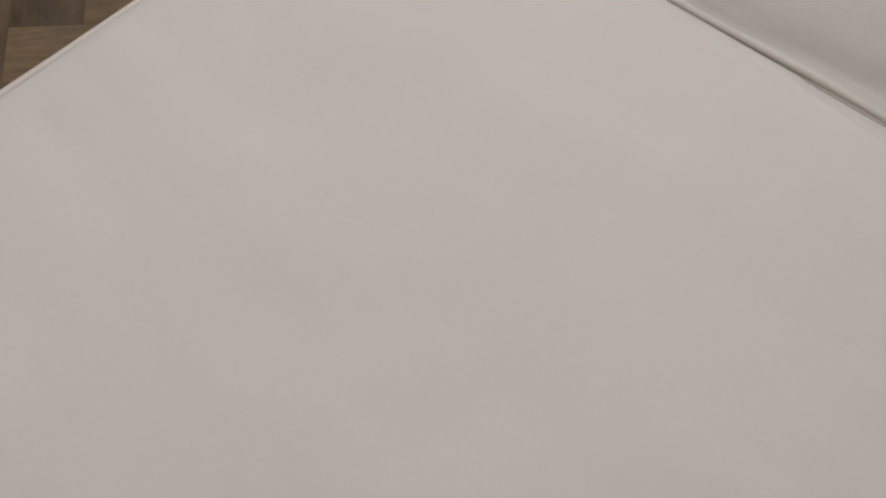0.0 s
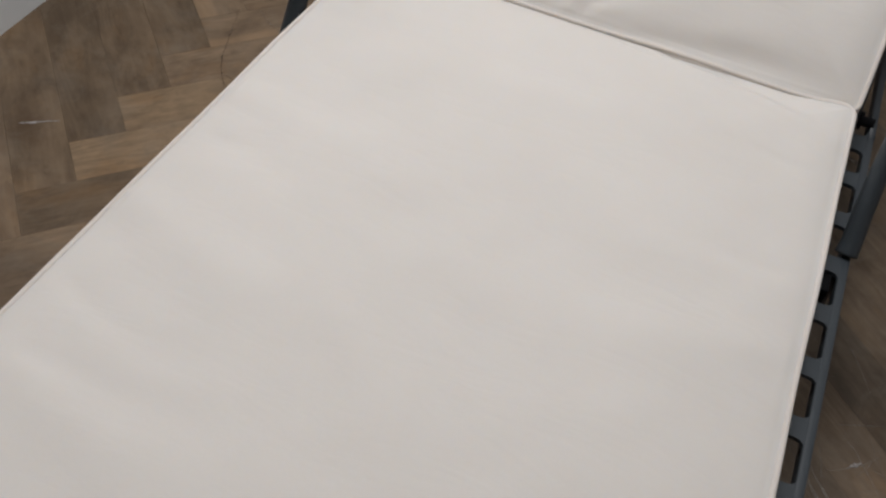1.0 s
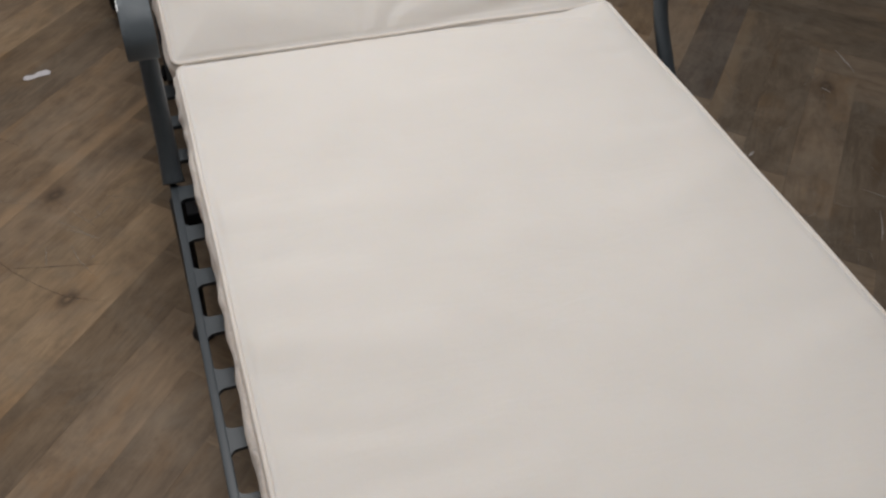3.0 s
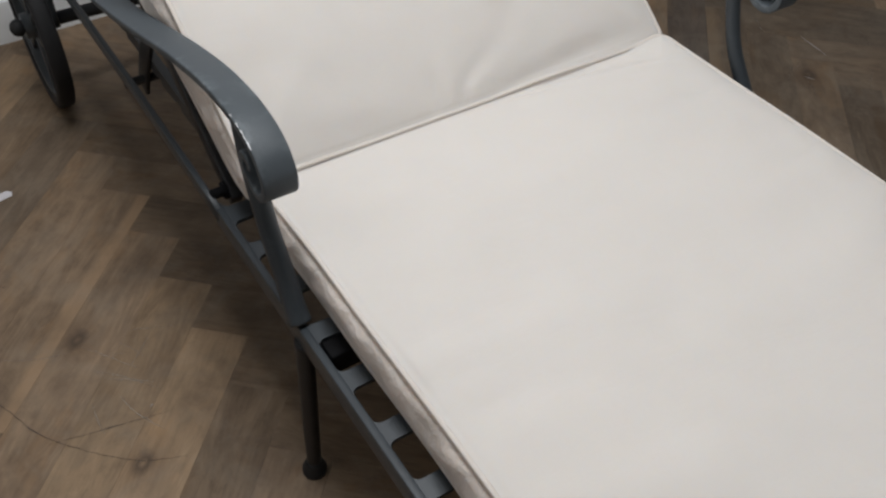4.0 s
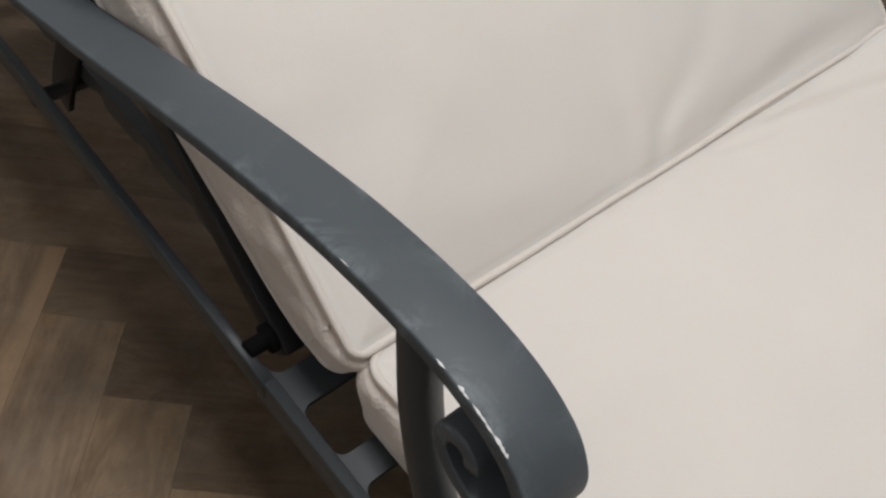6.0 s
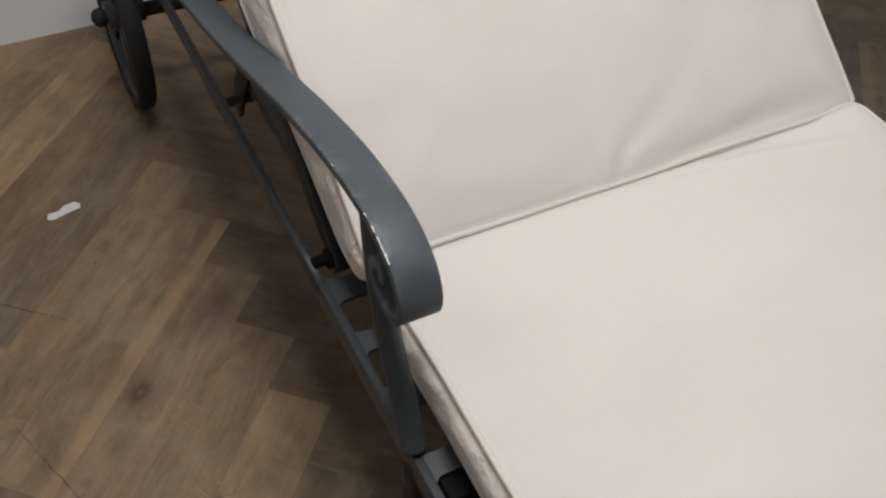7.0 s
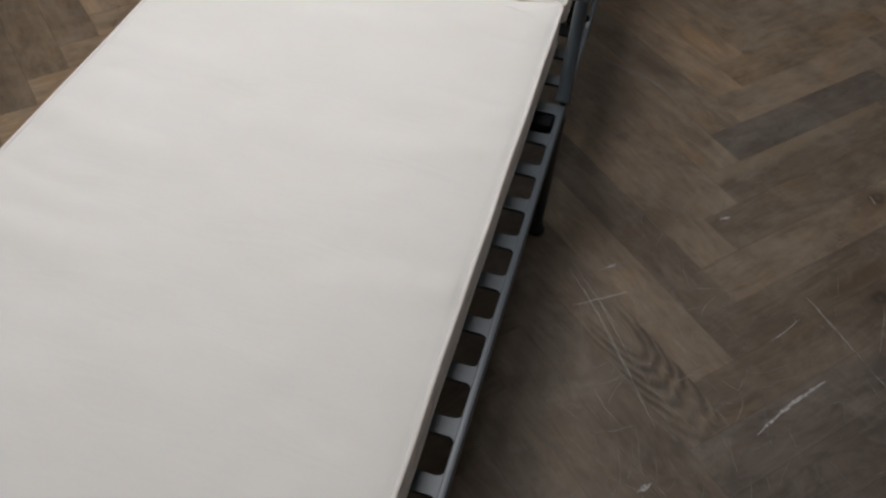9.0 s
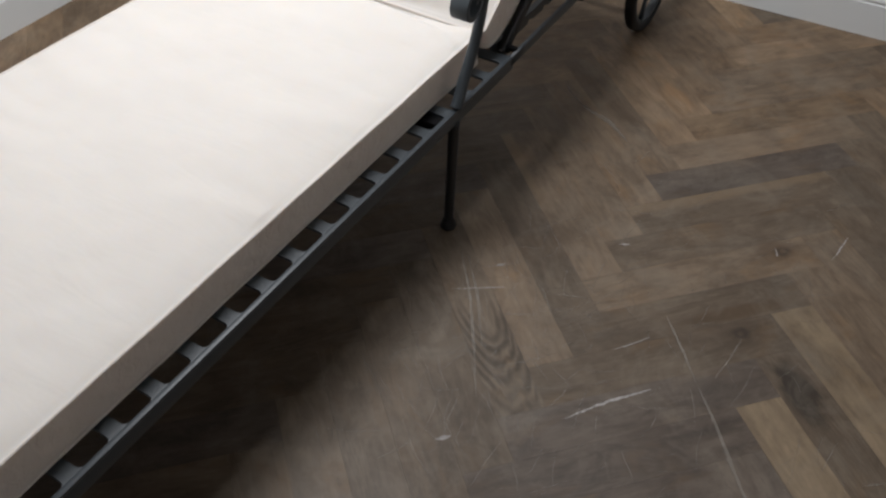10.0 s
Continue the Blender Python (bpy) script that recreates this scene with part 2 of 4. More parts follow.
OAKS = [
    oak("oak_brown", *BROWN), oak("oak_grey", *GREY), oak("oak_golden", *GOLDEN), oak("oak_dark", *DARK), oak("oak_pale", *PALE),
    oak("oak_with_arches", *GREY, arch=(0.30, 0.040)), oak("oak_with_knot", *GOLDEN, knot=(0.262, 0.066)),
    oak("oak_with_sapwood", *BROWN, sapwood=1), oak("oak_with_old_knot", *BROWN, knot=(0.262, 0.066)),
    oak("oak_with_heartwood", *GREY, blot=(0.35, 0.022, 0.13, 0.017, (0.080, 0.050, 0.027))), oak("oak_with_pale_edge", *GREY, sapwood=-0.75),
    oak("oak_with_stain", *GREY, blot=(0.41, 0.052, 0.5, 0.038, (0.018, 0.014, 0.011))),
    oak("oak_with_golden_edge", *BROWN, sapwood=-1), oak("oak_umber", *UMBER),
    oak("oak_taupe", *TAUPE), oak("oak_taupe_with_sapwood", *TAUPE, sapwood=0.8), oak("oak_taupe_with_pale_edge", *TAUPE, sapwood=-0.8),
    oak("oak_grey_with_knot", *GREY, knot=(0.417, 0.061)), oak("oak_taupe_with_knot", *TAUPE, knot=(0.438, 0.059)),
]
# Unseen wall and ceiling tones, picked for how much light they bounce back.
WALL = paint("grey_wall_paint", (0.45, 0.44, 0.43), 0.75)
PALE_WALL = paint("pale_grey_wall_paint", (0.60, 0.60, 0.595), 0.75)
FILL_WALL = paint("white_fill_wall_paint", (0.82, 0.80, 0.78), 0.75)
WHITE = paint("white_ceiling_paint", (0.55, 0.55, 0.54), 0.8)
GLOSS = paint("white_gloss_paint", (0.83, 0.86, 0.87), 0.3)


def scuff_paint(name, colour, cover):
    m = Nodes(name, 0.6)
    m.colour(colour)
    thin = m.ramp(m.noise(m.coords(), 260.0, 4.0), [(0.30, (0, 0, 0)), (0.54, (cover, cover, cover))])
    m.link(thin, m.shader.inputs["Alpha"])
    return m.mat


CHALK = scuff_paint("pale_scuff", (0.42, 0.395, 0.38), 0.85)
HAIR = scuff_paint("hairline_scratch", (0.325, 0.29, 0.25), 0.48)
SCORE = scuff_paint("dark_scratch", (0.035, 0.027, 0.022), 0.75)
PAPER = paint("white_paper", (0.56, 0.54, 0.56), 0.7)
GROUT = paint("dark_joint", (0.04, 0.03, 0.022), 0.9)

# ---------------------------------------------------------------- mesh helpers


def mesh_of(name, bm, smooth=True):
    bmesh.ops.recalc_face_normals(bm, faces=bm.faces)
    me = bpy.data.meshes.new(name)
    bm.to_mesh(me)
    bm.free()
    if smooth:
        for p in me.polygons:
            p.use_smooth = True
    return me


def part(name, bm, material, parent, label="", smooth=True):
    me = mesh_of(name, bm, smooth)
    me.materials.append(material)
    ob = new(name, me)
    ob.parent = parent
    if label:
        ob["label"] = label
    return ob


def box(bm, lo, hi, bevel=0.0):
    r = bmesh.ops.create_cube(bm, size=1.0)
    size = [b - a for a, b in zip(lo, hi)]
    mid = [(a + b) / 2 for a, b in zip(lo, hi)]
    for v in r["verts"]:
        v.co = Vector([c * s + m for c, s, m in zip(v.co, size, mid)])
    if bevel:
        edges = list({e for v in r["verts"] for e in v.link_edges})
        bmesh.ops.bevel(bm, geom=edges, offset=bevel, segments=2, profile=0.5, affect="EDGES")
    return bm


def flat_box(lo, hi, bevel=0.0):
    return box(bmesh.new(), lo, hi, bevel)


def glide(points, steps=8, closed=False):
    """A smooth line through the given points."""
    pts = [Vector(p) for p in points]
    n = len(pts)
    out = []
    spans = n if closed else n - 1
    for i in range(spans):
        if closed:
            a, b, c, d = (pts[(i + k) % n] for k in (-1, 0, 1, 2))
        else:
            b, c = pts[i], pts[i + 1]
            a = pts[i - 1] if i else b * 2 - c
            d = pts[i + 2] if i + 2 < n else c * 2 - b
        for s in range(steps):
            t = s / steps
            out.append(0.5 * (2 * b + (c - a) * t + (2 * a - 5 * b + 4 * c - d) * t * t + (3 * b - a - 3 * c + d) * t ** 3))
    if not closed:
        out.append(pts[-1])
    return out


def sweep(bm, line, outline, closed=False, scales=None, up=Vector((1, 0, 0))):
    """Carries an outline (pairs: along the side axis, along the normal) down a line."""
    rings = []
    n = len(line)
    for i, p in enumerate(line):
        if closed:
            along = line[(i + 1) % n] - line[i - 1]
        else:
            along = line[min(i + 1, n - 1)] - line[max(i - 1, 0)]
        along.normalize()
        side = (up - along * up.dot(along)).normalized()
        normal = along.cross(side)
        k = scales[i] if scales else 1.0
        rings.append([bm.verts.new(p + side * (a * k) + normal * (b * k)) for a, b in outline])
    m = len(outline)
    for i in range(n if closed else n - 1):
        r0, r1 = rings[i], rings[(i + 1) % n]
        for j in range(m):
            bm.faces.new((r0[j], r0[(j + 1) % m], r1[(j + 1) % m], r1[j]))
    if not closed:
        bm.faces.new(rings[0][::-1])
        bm.faces.new(rings[-1])
    return bm


def round_outline(rx, ry, n=10):
    return [(rx * math.cos(2 * math.pi * i / n), ry * math.sin(2 * math.pi * i / n)) for i in range(n)]


def strap_outline(w, t, r):
    """A flat bar's section with eased corners."""
    a, b = w / 2, t / 2
    pts = []
    for cx, cy, start in ((a - r, b - r, 0), (-a + r, b - r, 90), (-a + r, -b + r, 180), (a - r, -b + r, 270)):
        for k in range(3):
            ang = radians(start + 45 * k)
            pts.append((cx + r * math.cos(ang), cy + r * math.sin(ang)))
    return pts


def rod(bm, a, b, radius, n=12):
    a, b = Vector(a), Vector(b)
    along = (b - a).normalized()
    up = Vector((0, 0, 1)) if abs(along.z) < 0.9 else Vector((1, 0, 0))
    return sweep(bm, [a, b], round_outline(radius, radius, n), up=up)


# ---------------------------------------------------------------- room
TURN = 2.0  # degrees by which the room is turned to the lounger
ROOM = pose(0, 0, 0, 0, 0, TURN)
X0, X1, Y0, Y1, TOP = -1.05, 2.50, -3.60, 1.12, 2.5
THICK = 0.12


def setting(name, bm, material, label, smooth=False):
    me = mesh_of(name, bm, smooth)
    me.materials.append(material)
    ob = new(name, me)
    ob.matrix_world = ROOM
    return tagged(ob, label, name.split("_")[0], kind="structure")


setting("wall_north", flat_box((X0 - THICK, Y1, -0.1), (X1 + THICK, Y1 + THICK, TOP)), PALE_WALL, "plain pale grey painted wall behind the lounger")
setting("wall_south", flat_box((X0 - THICK, Y0 - THICK, -0.1), (X1 + THICK, Y0, TOP)), WALL, "plain grey painted wall closing the room")
setting("wall_west", flat_box((X0 - THICK, Y0, -0.1), (X0, Y1, TOP)), WALL, "plain grey painted wall beside the lounger")
# Unseen wall, set close and white to bounce fill onto the cushion's right side.
setting("wall_east", flat_box((X1, Y0, -0.1), (X1 + THICK, Y1, TOP)), FILL_WALL, "unseen white wall added close by to bounce fill light")
setting("ceiling", flat_box((X0 - THICK, Y0 - THICK, TOP), (X1 + THICK, Y1 + THICK, TOP + 0.1)), WHITE, "plain white painted ceiling")


def skirting(name, length, m):
    """A moulded board along +x, its face towards -y, its back on y = 0."""
    prof = [(0, 0), (-0.018, 0), (-0.018, 0.092), (-0.0155, 0.0955), (-0.0155, 0.099), (-0.0175, 0.102), (-0.0165, 0.108),
            (-0.013, 0.114), (-0.0085, 0.118), (-0.007, 0.124), (-0.004, 0.128), (0, 0.128)]
    bm = bmesh.new()
    ends = [[bm.verts.new((x, y, z)) for y, z in prof] for x in (0, length)]
    for j in range(len(prof)):
        k = (j + 1) % len(prof)
        bm.faces.new((ends[0][j], ends[0][k], ends[1][k], ends[1][j]))
    bm.faces.new(ends[0]), bm.faces.new(ends[1][::-1])
    me = mesh_of(name, bm, False)
    me.materials.append(GLOSS)
    ob = new(name, me)
    ob.matrix_world = ROOM @ m
    return tagged(ob, "white gloss-painted moulded skirting board along the wall", "skirting board", kind="structure")


skirting("baseboard_north", X1 - X0, pose(X0, Y1, 0))
skirting("baseboard_west", Y1 - Y0 - 0.019, pose(X0, Y0, 0, 0, 0, 90))
skirting("baseboard_east", Y1 - Y0 - 0.019, pose(X1, Y1 - 0.019, 0, 0, 0, -90))
skirting("baseboard_south", X1 - X0 - 0.038, pose(X1 - 0.019, Y0, 0, 0, 0, 180))

floor = setting("floor", flat_box((X0 - THICK, Y0 - THICK, -0.10), (X1 + THICK, Y1 + THICK, -0.004)), GROUT,
                "worn brown oak herringbone parquet floor")

# ---------------------------------------------------------------- sun lounger
lounger = tagged(new("sun_lounger"), "dark grey cast-aluminium sun lounger with scroll arms on the wooden floor", "sun lounger")
lounger.location.x = 0.004
RAIL_X, DECK_Z, PITCH, FOOT_Y, PIVOT_Y = 0.367, 0.299, 0.0757, -1.27, 0.078
SLAT_W = 0.0245


def side_rail(s):
    """The seat's angle rail, and behind the hinge a plain bar to the rear leg."""
    bm = bmesh.new()
    box(bm, (0.3575, FOOT_Y, DECK_Z - 0.006), (RAIL_X, 0.062, DECK_Z), 0.0012)
    box(bm, (RAIL_X - 0.006, FOOT_Y, DECK_Z - 0.031), (RAIL_X - 0.0002, 0.060, DECK_Z - 0.0055), 0.0012)
    line = glide([(0.3635, 0.05, DECK_Z - 0.010), (0.3625, 0.3, DECK_Z - 0.010), (0.364, 0.55, DECK_Z - 0.010), (0.366, 0.88, DECK_Z - 0.010)], 4)
    sweep(bm, line, strap_outline(0.0085, 0.021, 0.0012))
    if s < 0:
        bmesh.ops.scale(bm, vec=(-1, 1, 1), verts=bm.verts)
    return part("side_rail", bm, METAL, lounger)


def slat_mesh():
    """A flat cross slat whose ends flare into the rails."""
    half, w, r = 0.3585, SLAT_W / 2, 0.009
    edge = [(-half, -w - r)]
    for k in range(1, 5):
        a = radians(90 * k / 4)
        edge.append((-half + r * (1 - math.cos(a)), -w - r * (1 - math.sin(a))))
    edge += [(-x, y) for x, y in edge[::-1]]
    outline = edge + [(x, -y) for x, y in edge[::-1]]
    bm = bmesh.new()
    top = [bm.verts.new((x, y, 0.0)) for x, y in outline]
    low = [bm.verts.new((x, y, -0.005)) for x, y in outline]
    bm.faces.new(top), bm.faces.new(low[::-1])
    for i in range(len(outline)):
        j = (i + 1) % len(outline)
        bm.faces.new((top[i], low[i], low[j], top[j]))
    return mesh_of("slat", bm, False)


def deck():
    me = slat_mesh()
    me.materials.append(METAL)
    for k in range(-3, 15):
        ob = new("slat", me)
        ob.parent = lounger
        y = -0.201 - PITCH * k + SLAT_W / 2 - (0.003 if k == -3 else 0)
        ob.matrix_local = pose(0, y, DECK_Z - 0.0004)
        if k == -3:
            ob.scale = (1, 1.25, 1)
    part("end_bar", flat_box((-RAIL_X, FOOT_Y - 0.006, DECK_Z - 0.031), (RAIL_X, FOOT_Y, DECK_Z), 0.001), METAL, lounger)
    part("cross_bar", flat_box((-0.353, -0.226, DECK_Z - 0.036), (0.353, -0.196, DECK_Z - 0.0058), 0.002), MATT_BLACK, lounger)


ARM_X = 0.3606
ARM_LINE = [(0.800, 0.392), (0.700, 0.388), (0.580, 0.391), (0.476, 0.405), (0.400, 0.419), (0.300, 0.444), (0.200, 0.473),
            (0.110, 0.501), (0.050, 0.518), (-0.020, 0.534), (-0.080, 0.540), (-0.119, 0.5365), (-0.145, 0.525), (-0.158, 0.509),
            (-0.1610, 0.495), (-0.157, 0.483), (-0.146, 0.475), (-0.131, 0.4755), (-0.118, 0.483), (-0.1105, 0.494), (-0.112, 0.504),
            (-0.120, 0.508), (-0.1275, 0.505), (-0.1305, 0.498)]


def arm(s):
    bm = bmesh.new()
    near = 0.002 if s > 0 else 0.0
    line = glide([(s * ARM_X - 0.0024 - near, y + near, z + 0.0007) for y, z in ARM_LINE], 6)
    sweep(bm, line, strap_outline(0.0360, 0.0095, 0.0012))
    ob = part("armrest", bm, ARM_METAL, lounger, "scuffed flat grey metal arm ending in a scroll")
    return ob


def arm_post(s):
    bm = bmesh.new()
    near = 0.003 if s > 0 else 0.0
    line = glide([(s * 0.360 - near, near - 0.066, 0.537), (s * 0.360 - near, near - 0.072, 0.500), (s * 0.360 - near, near - 0.083, 0.450),
                  (s * 0.360 - near, near - 0.106, 0.392), (s * 0.360 - near / 2, -0.136, 0.345), (s * 0.361, -0.158, 0.312), (s * 0.361, -0.167, 0.2985)], 5)
    n = len(line) - 1
    sweep(bm, line, round_outline(0.0115, 0.0110, 12), scales=[(0.9 if s > 0 else 1.0) + 0.22 * (i / n) ** 3 for i in range(n + 1)])
    part("arm_post", bm, METAL, lounger)


def front_leg(s):
    bm = bmesh.new()
    line = [Vector((s * 0.3605 - 0.005 * (1 - z / 0.272), -0.1705, z)) for z in (0.272, 0.26, 0.14, 0.02, 0.006)]
    sweep(bm, line, round_outline(0.0105, 0.0105, 14), scales=[1.05, 1.05, 0.98, 0.9, 0.9])
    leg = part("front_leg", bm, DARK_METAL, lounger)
    bm = bmesh.new()
    line = [Vector((s * 0.3605 - 0.005, -0.1705, z)) for z in (0.024, 0.019, 0.012, 0.008, 0.001, 0.0)]
    sweep(bm, line, round_outline(0.0165, 0.0165, 16), scales=[0.66, 0.75, 0.82, 1.0, 1.0, 0.9])
    part("foot_cap", bm, RUBBER, leg, "black rubber foot cap")
    bm = bmesh.new()
    rod(bm, (s * 0.328, -0.1705, 0.262), (s * 0.364, -0.1705, 0.262), 0.008)
    part("leg_bolt", bm, DARK_METAL, leg)


def foot_leg(s):
    bm = bmesh.new()
    line = [Vector((s * 0.355, -1.20, z)) for z in (0.272, 0.26, 0.14, 0.02, 0.006)]
    sweep(bm, line, round_outline(0.0105, 0.0105, 14), scales=[1.05, 1.05, 0.98, 0.9, 0.9])
    leg = part("foot_leg", bm, DARK_METAL, lounger)
    bm = bmesh.new()
    line = [Vector((s * 0.355, -1.20, z)) for z in (0.024, 0.019, 0.012, 0.008, 0.001, 0.0)]
    sweep(bm, line, round_outline(0.0165, 0.0165, 16), scales=[0.66, 0.75, 0.82, 1.0, 1.0, 0.9])
    part("foot_cap", bm, RUBBER, leg, "black rubber foot cap")


AXLE_Y, AXLE_Z, WHEEL_X = 0.850, 0.160, 0.400


def rear_leg(s):
    bm = bmesh.new()
    line = glide([(s * 0.370, 0.803, 0.392), (s * 0.371, 0.840, 0.36), (s * 0.372, 0.860, 0.28), (s * 0.372, AXLE_Y, AXLE_Z - 0.012)], 5)
    sweep(bm, line, strap_outline(0.012, 0.034, 0.003))
    part("rear_leg", bm, METAL, lounger)


def wheel(s):
    hub_x = s * WHEEL_X - 0.008
    bm = bmesh.new()
    ring = [Vector((hub_x, AXLE_Y + (AXLE_Z - 0.011) * math.cos(a), AXLE_Z + (AXLE_Z - 0.011) * math.sin(a)))
            for a in [2 * math.pi * i / 56 for i in range(56)]]
    sweep(bm, ring, strap_outline(0.030, 0.022, 0.006), closed=True)
    wh = part("wheel", bm, RUBBER, lounger, "black spoked wheel")
    bm = bmesh.new()
    r = AXLE_Z - 0.026
    ring = [Vector((hub_x, AXLE_Y + r * math.cos(a), AXLE_Z + r * math.sin(a))) for a in [2 * math.pi * i / 56 for i in range(56)]]
    sweep(bm, ring, strap_outline(0.022, 0.009, 0.002), closed=True)
    part("rim", bm, METAL, wh)
    for k in range(6):
        a = 2 * math.pi * (k + 0.25) / 6
        d = Vector((0, math.cos(a), math.sin(a)))
        c = Vector((hub_x, AXLE_Y, AXLE_Z))
        bm = bmesh.new()
        sweep(bm, [c + d * 0.018, c + d * 0.08, c + d * (r - 0.002)], strap_outline(0.010, 0.016, 0.003), scales=[1.2, 0.9, 1.1])
        part("spoke", bm, METAL, wh)
    bm = bmesh.new()
    rod(bm, (hub_x - 0.02, AXLE_Y, AXLE_Z), (hub_x + 0.02, AXLE_Y, AXLE_Z), 0.024, 20)
    part("hub", bm, METAL, wh)
    bm = bmesh.new()
    bmesh.ops.create_uvsphere(bm, u_segments=16, v_segments=10, radius=0.016)
    for v in bm.verts:
        v.co = Vector((v.co.x * 0.9 + hub_x + s * 0.030, v.co.y + AXLE_Y, v.co.z + AXLE_Z))
    part("axle_cap", bm, RUBBER, wh, "round black axle cap")


def under_frame():
    bm = bmesh.new()
    rod(bm, (-0.40, AXLE_Y, AXLE_Z), (0.40, AXLE_Y, AXLE_Z), 0.0125, 14)
    part("axle", bm, DARK_METAL, lounger)
    bm = bmesh.new()
    rod(bm, (-0.362, 0.425, 0.262), (0.362, 0.425, 0.262), 0.007, 10)
    part("prop_rod", bm, DARK_METAL, lounger)
    for s in (-1, 1):
        bm = bmesh.new()
        outline = [(0.060, 0.308), (0.70, 0.308), (0.70, 0.286)]
        for k in range(6, -1, -1):
            y = 0.22 + 0.075 * k
            outline += [(y + 0.014, 0.286), (y + 0.006, 0.292), (y - 0.006, 0.292), (y - 0.008, 0.283), (y - 0.016, 0.284)]
        outline += [(0.060, 0.284)]
        for x in (s * 0.309, s * 0.322):
            ring = [bm.verts.new((x, y, z)) for y, z in outline]
            bm.faces.new(ring)
        bm.verts.ensure_lookup_table()
        n = len(outline)
        for i in range(n):
            j = (i + 1) % n
            bm.faces.new((bm.verts[i], bm.verts[j], bm.verts[n + j], bm.verts[n + i]))
        part("ratchet_bar", bm, METAL, lounger, "notched dark bar for the reclining back", smooth=False)
        bm = bmesh.new()
        sweep(bm, glide([(s * 0.331, 0.438, 0.240), (s * 0.328, 0.424, 0.28), (s * 0.322, 0.400, 0.335), (s * 0.322, 0.362, 0.39), (s * 0.322, 0.320, 0.455)], 3),
              strap_outline(0.006, 0.032, 0.001))
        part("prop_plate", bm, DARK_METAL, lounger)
        bm = bmesh.new()
        rod(bm, (s * 0.322, PIVOT_Y, 0.301), (s * 0.362, PIVOT_Y, 0.301), 0.0068, 16)
        rod(bm, (s * 0.342, PIVOT_Y, 0.301), (s * 0.347, PIVOT_Y, 0.301), 0.0115, 18)
        part("hinge_pin", bm, MATT_BLACK, lounger)


REST_TILT = 35.0
REST = Matrix.Translation((0, 0.0, 0.362)) @ Matrix.Rotation(radians(REST_TILT), 4, "X")


def back_frame():
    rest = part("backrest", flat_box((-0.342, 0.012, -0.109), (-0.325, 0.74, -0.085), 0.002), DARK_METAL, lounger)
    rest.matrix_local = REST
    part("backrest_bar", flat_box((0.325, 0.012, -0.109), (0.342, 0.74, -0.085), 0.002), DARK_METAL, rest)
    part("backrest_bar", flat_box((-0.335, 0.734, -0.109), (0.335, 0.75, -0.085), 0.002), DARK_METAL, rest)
    for k in range(9):
        part("backrest_slat", flat_box((-0.326, 0.05 + PITCH * k, -0.094), (0.326, 0.05 + SLAT_W + PITCH * k, -0.089)), METAL, rest)


for side in (-1, 1):
    side_rail(side), arm(side), arm_post(side), front_leg(side), foot_leg(side), rear_leg(side), wheel(side)
deck()
under_frame()
back_frame()

# ---------------------------------------------------------------- cushion
cushion = tagged(new("lounger_cushion"), "cream canvas cushion with piped edges lying on the sun lounger", "cushion")


def waver(x, y, seed):
    """The small wandering of a sewn edge."""
    q = Vector((x * 8 + seed * 3.7, y * 8, seed))
    return 0.0015 * noise.noise(q), 0.0015 * noise.noise(q + Vector((31, 0, 0)))


def eased(x):
    """How far the sag along the back edge holds: less towards one corner."""
    return 1 - 1.1 * max(0.0, min(1.0, (x - 0.25) / 0.07))


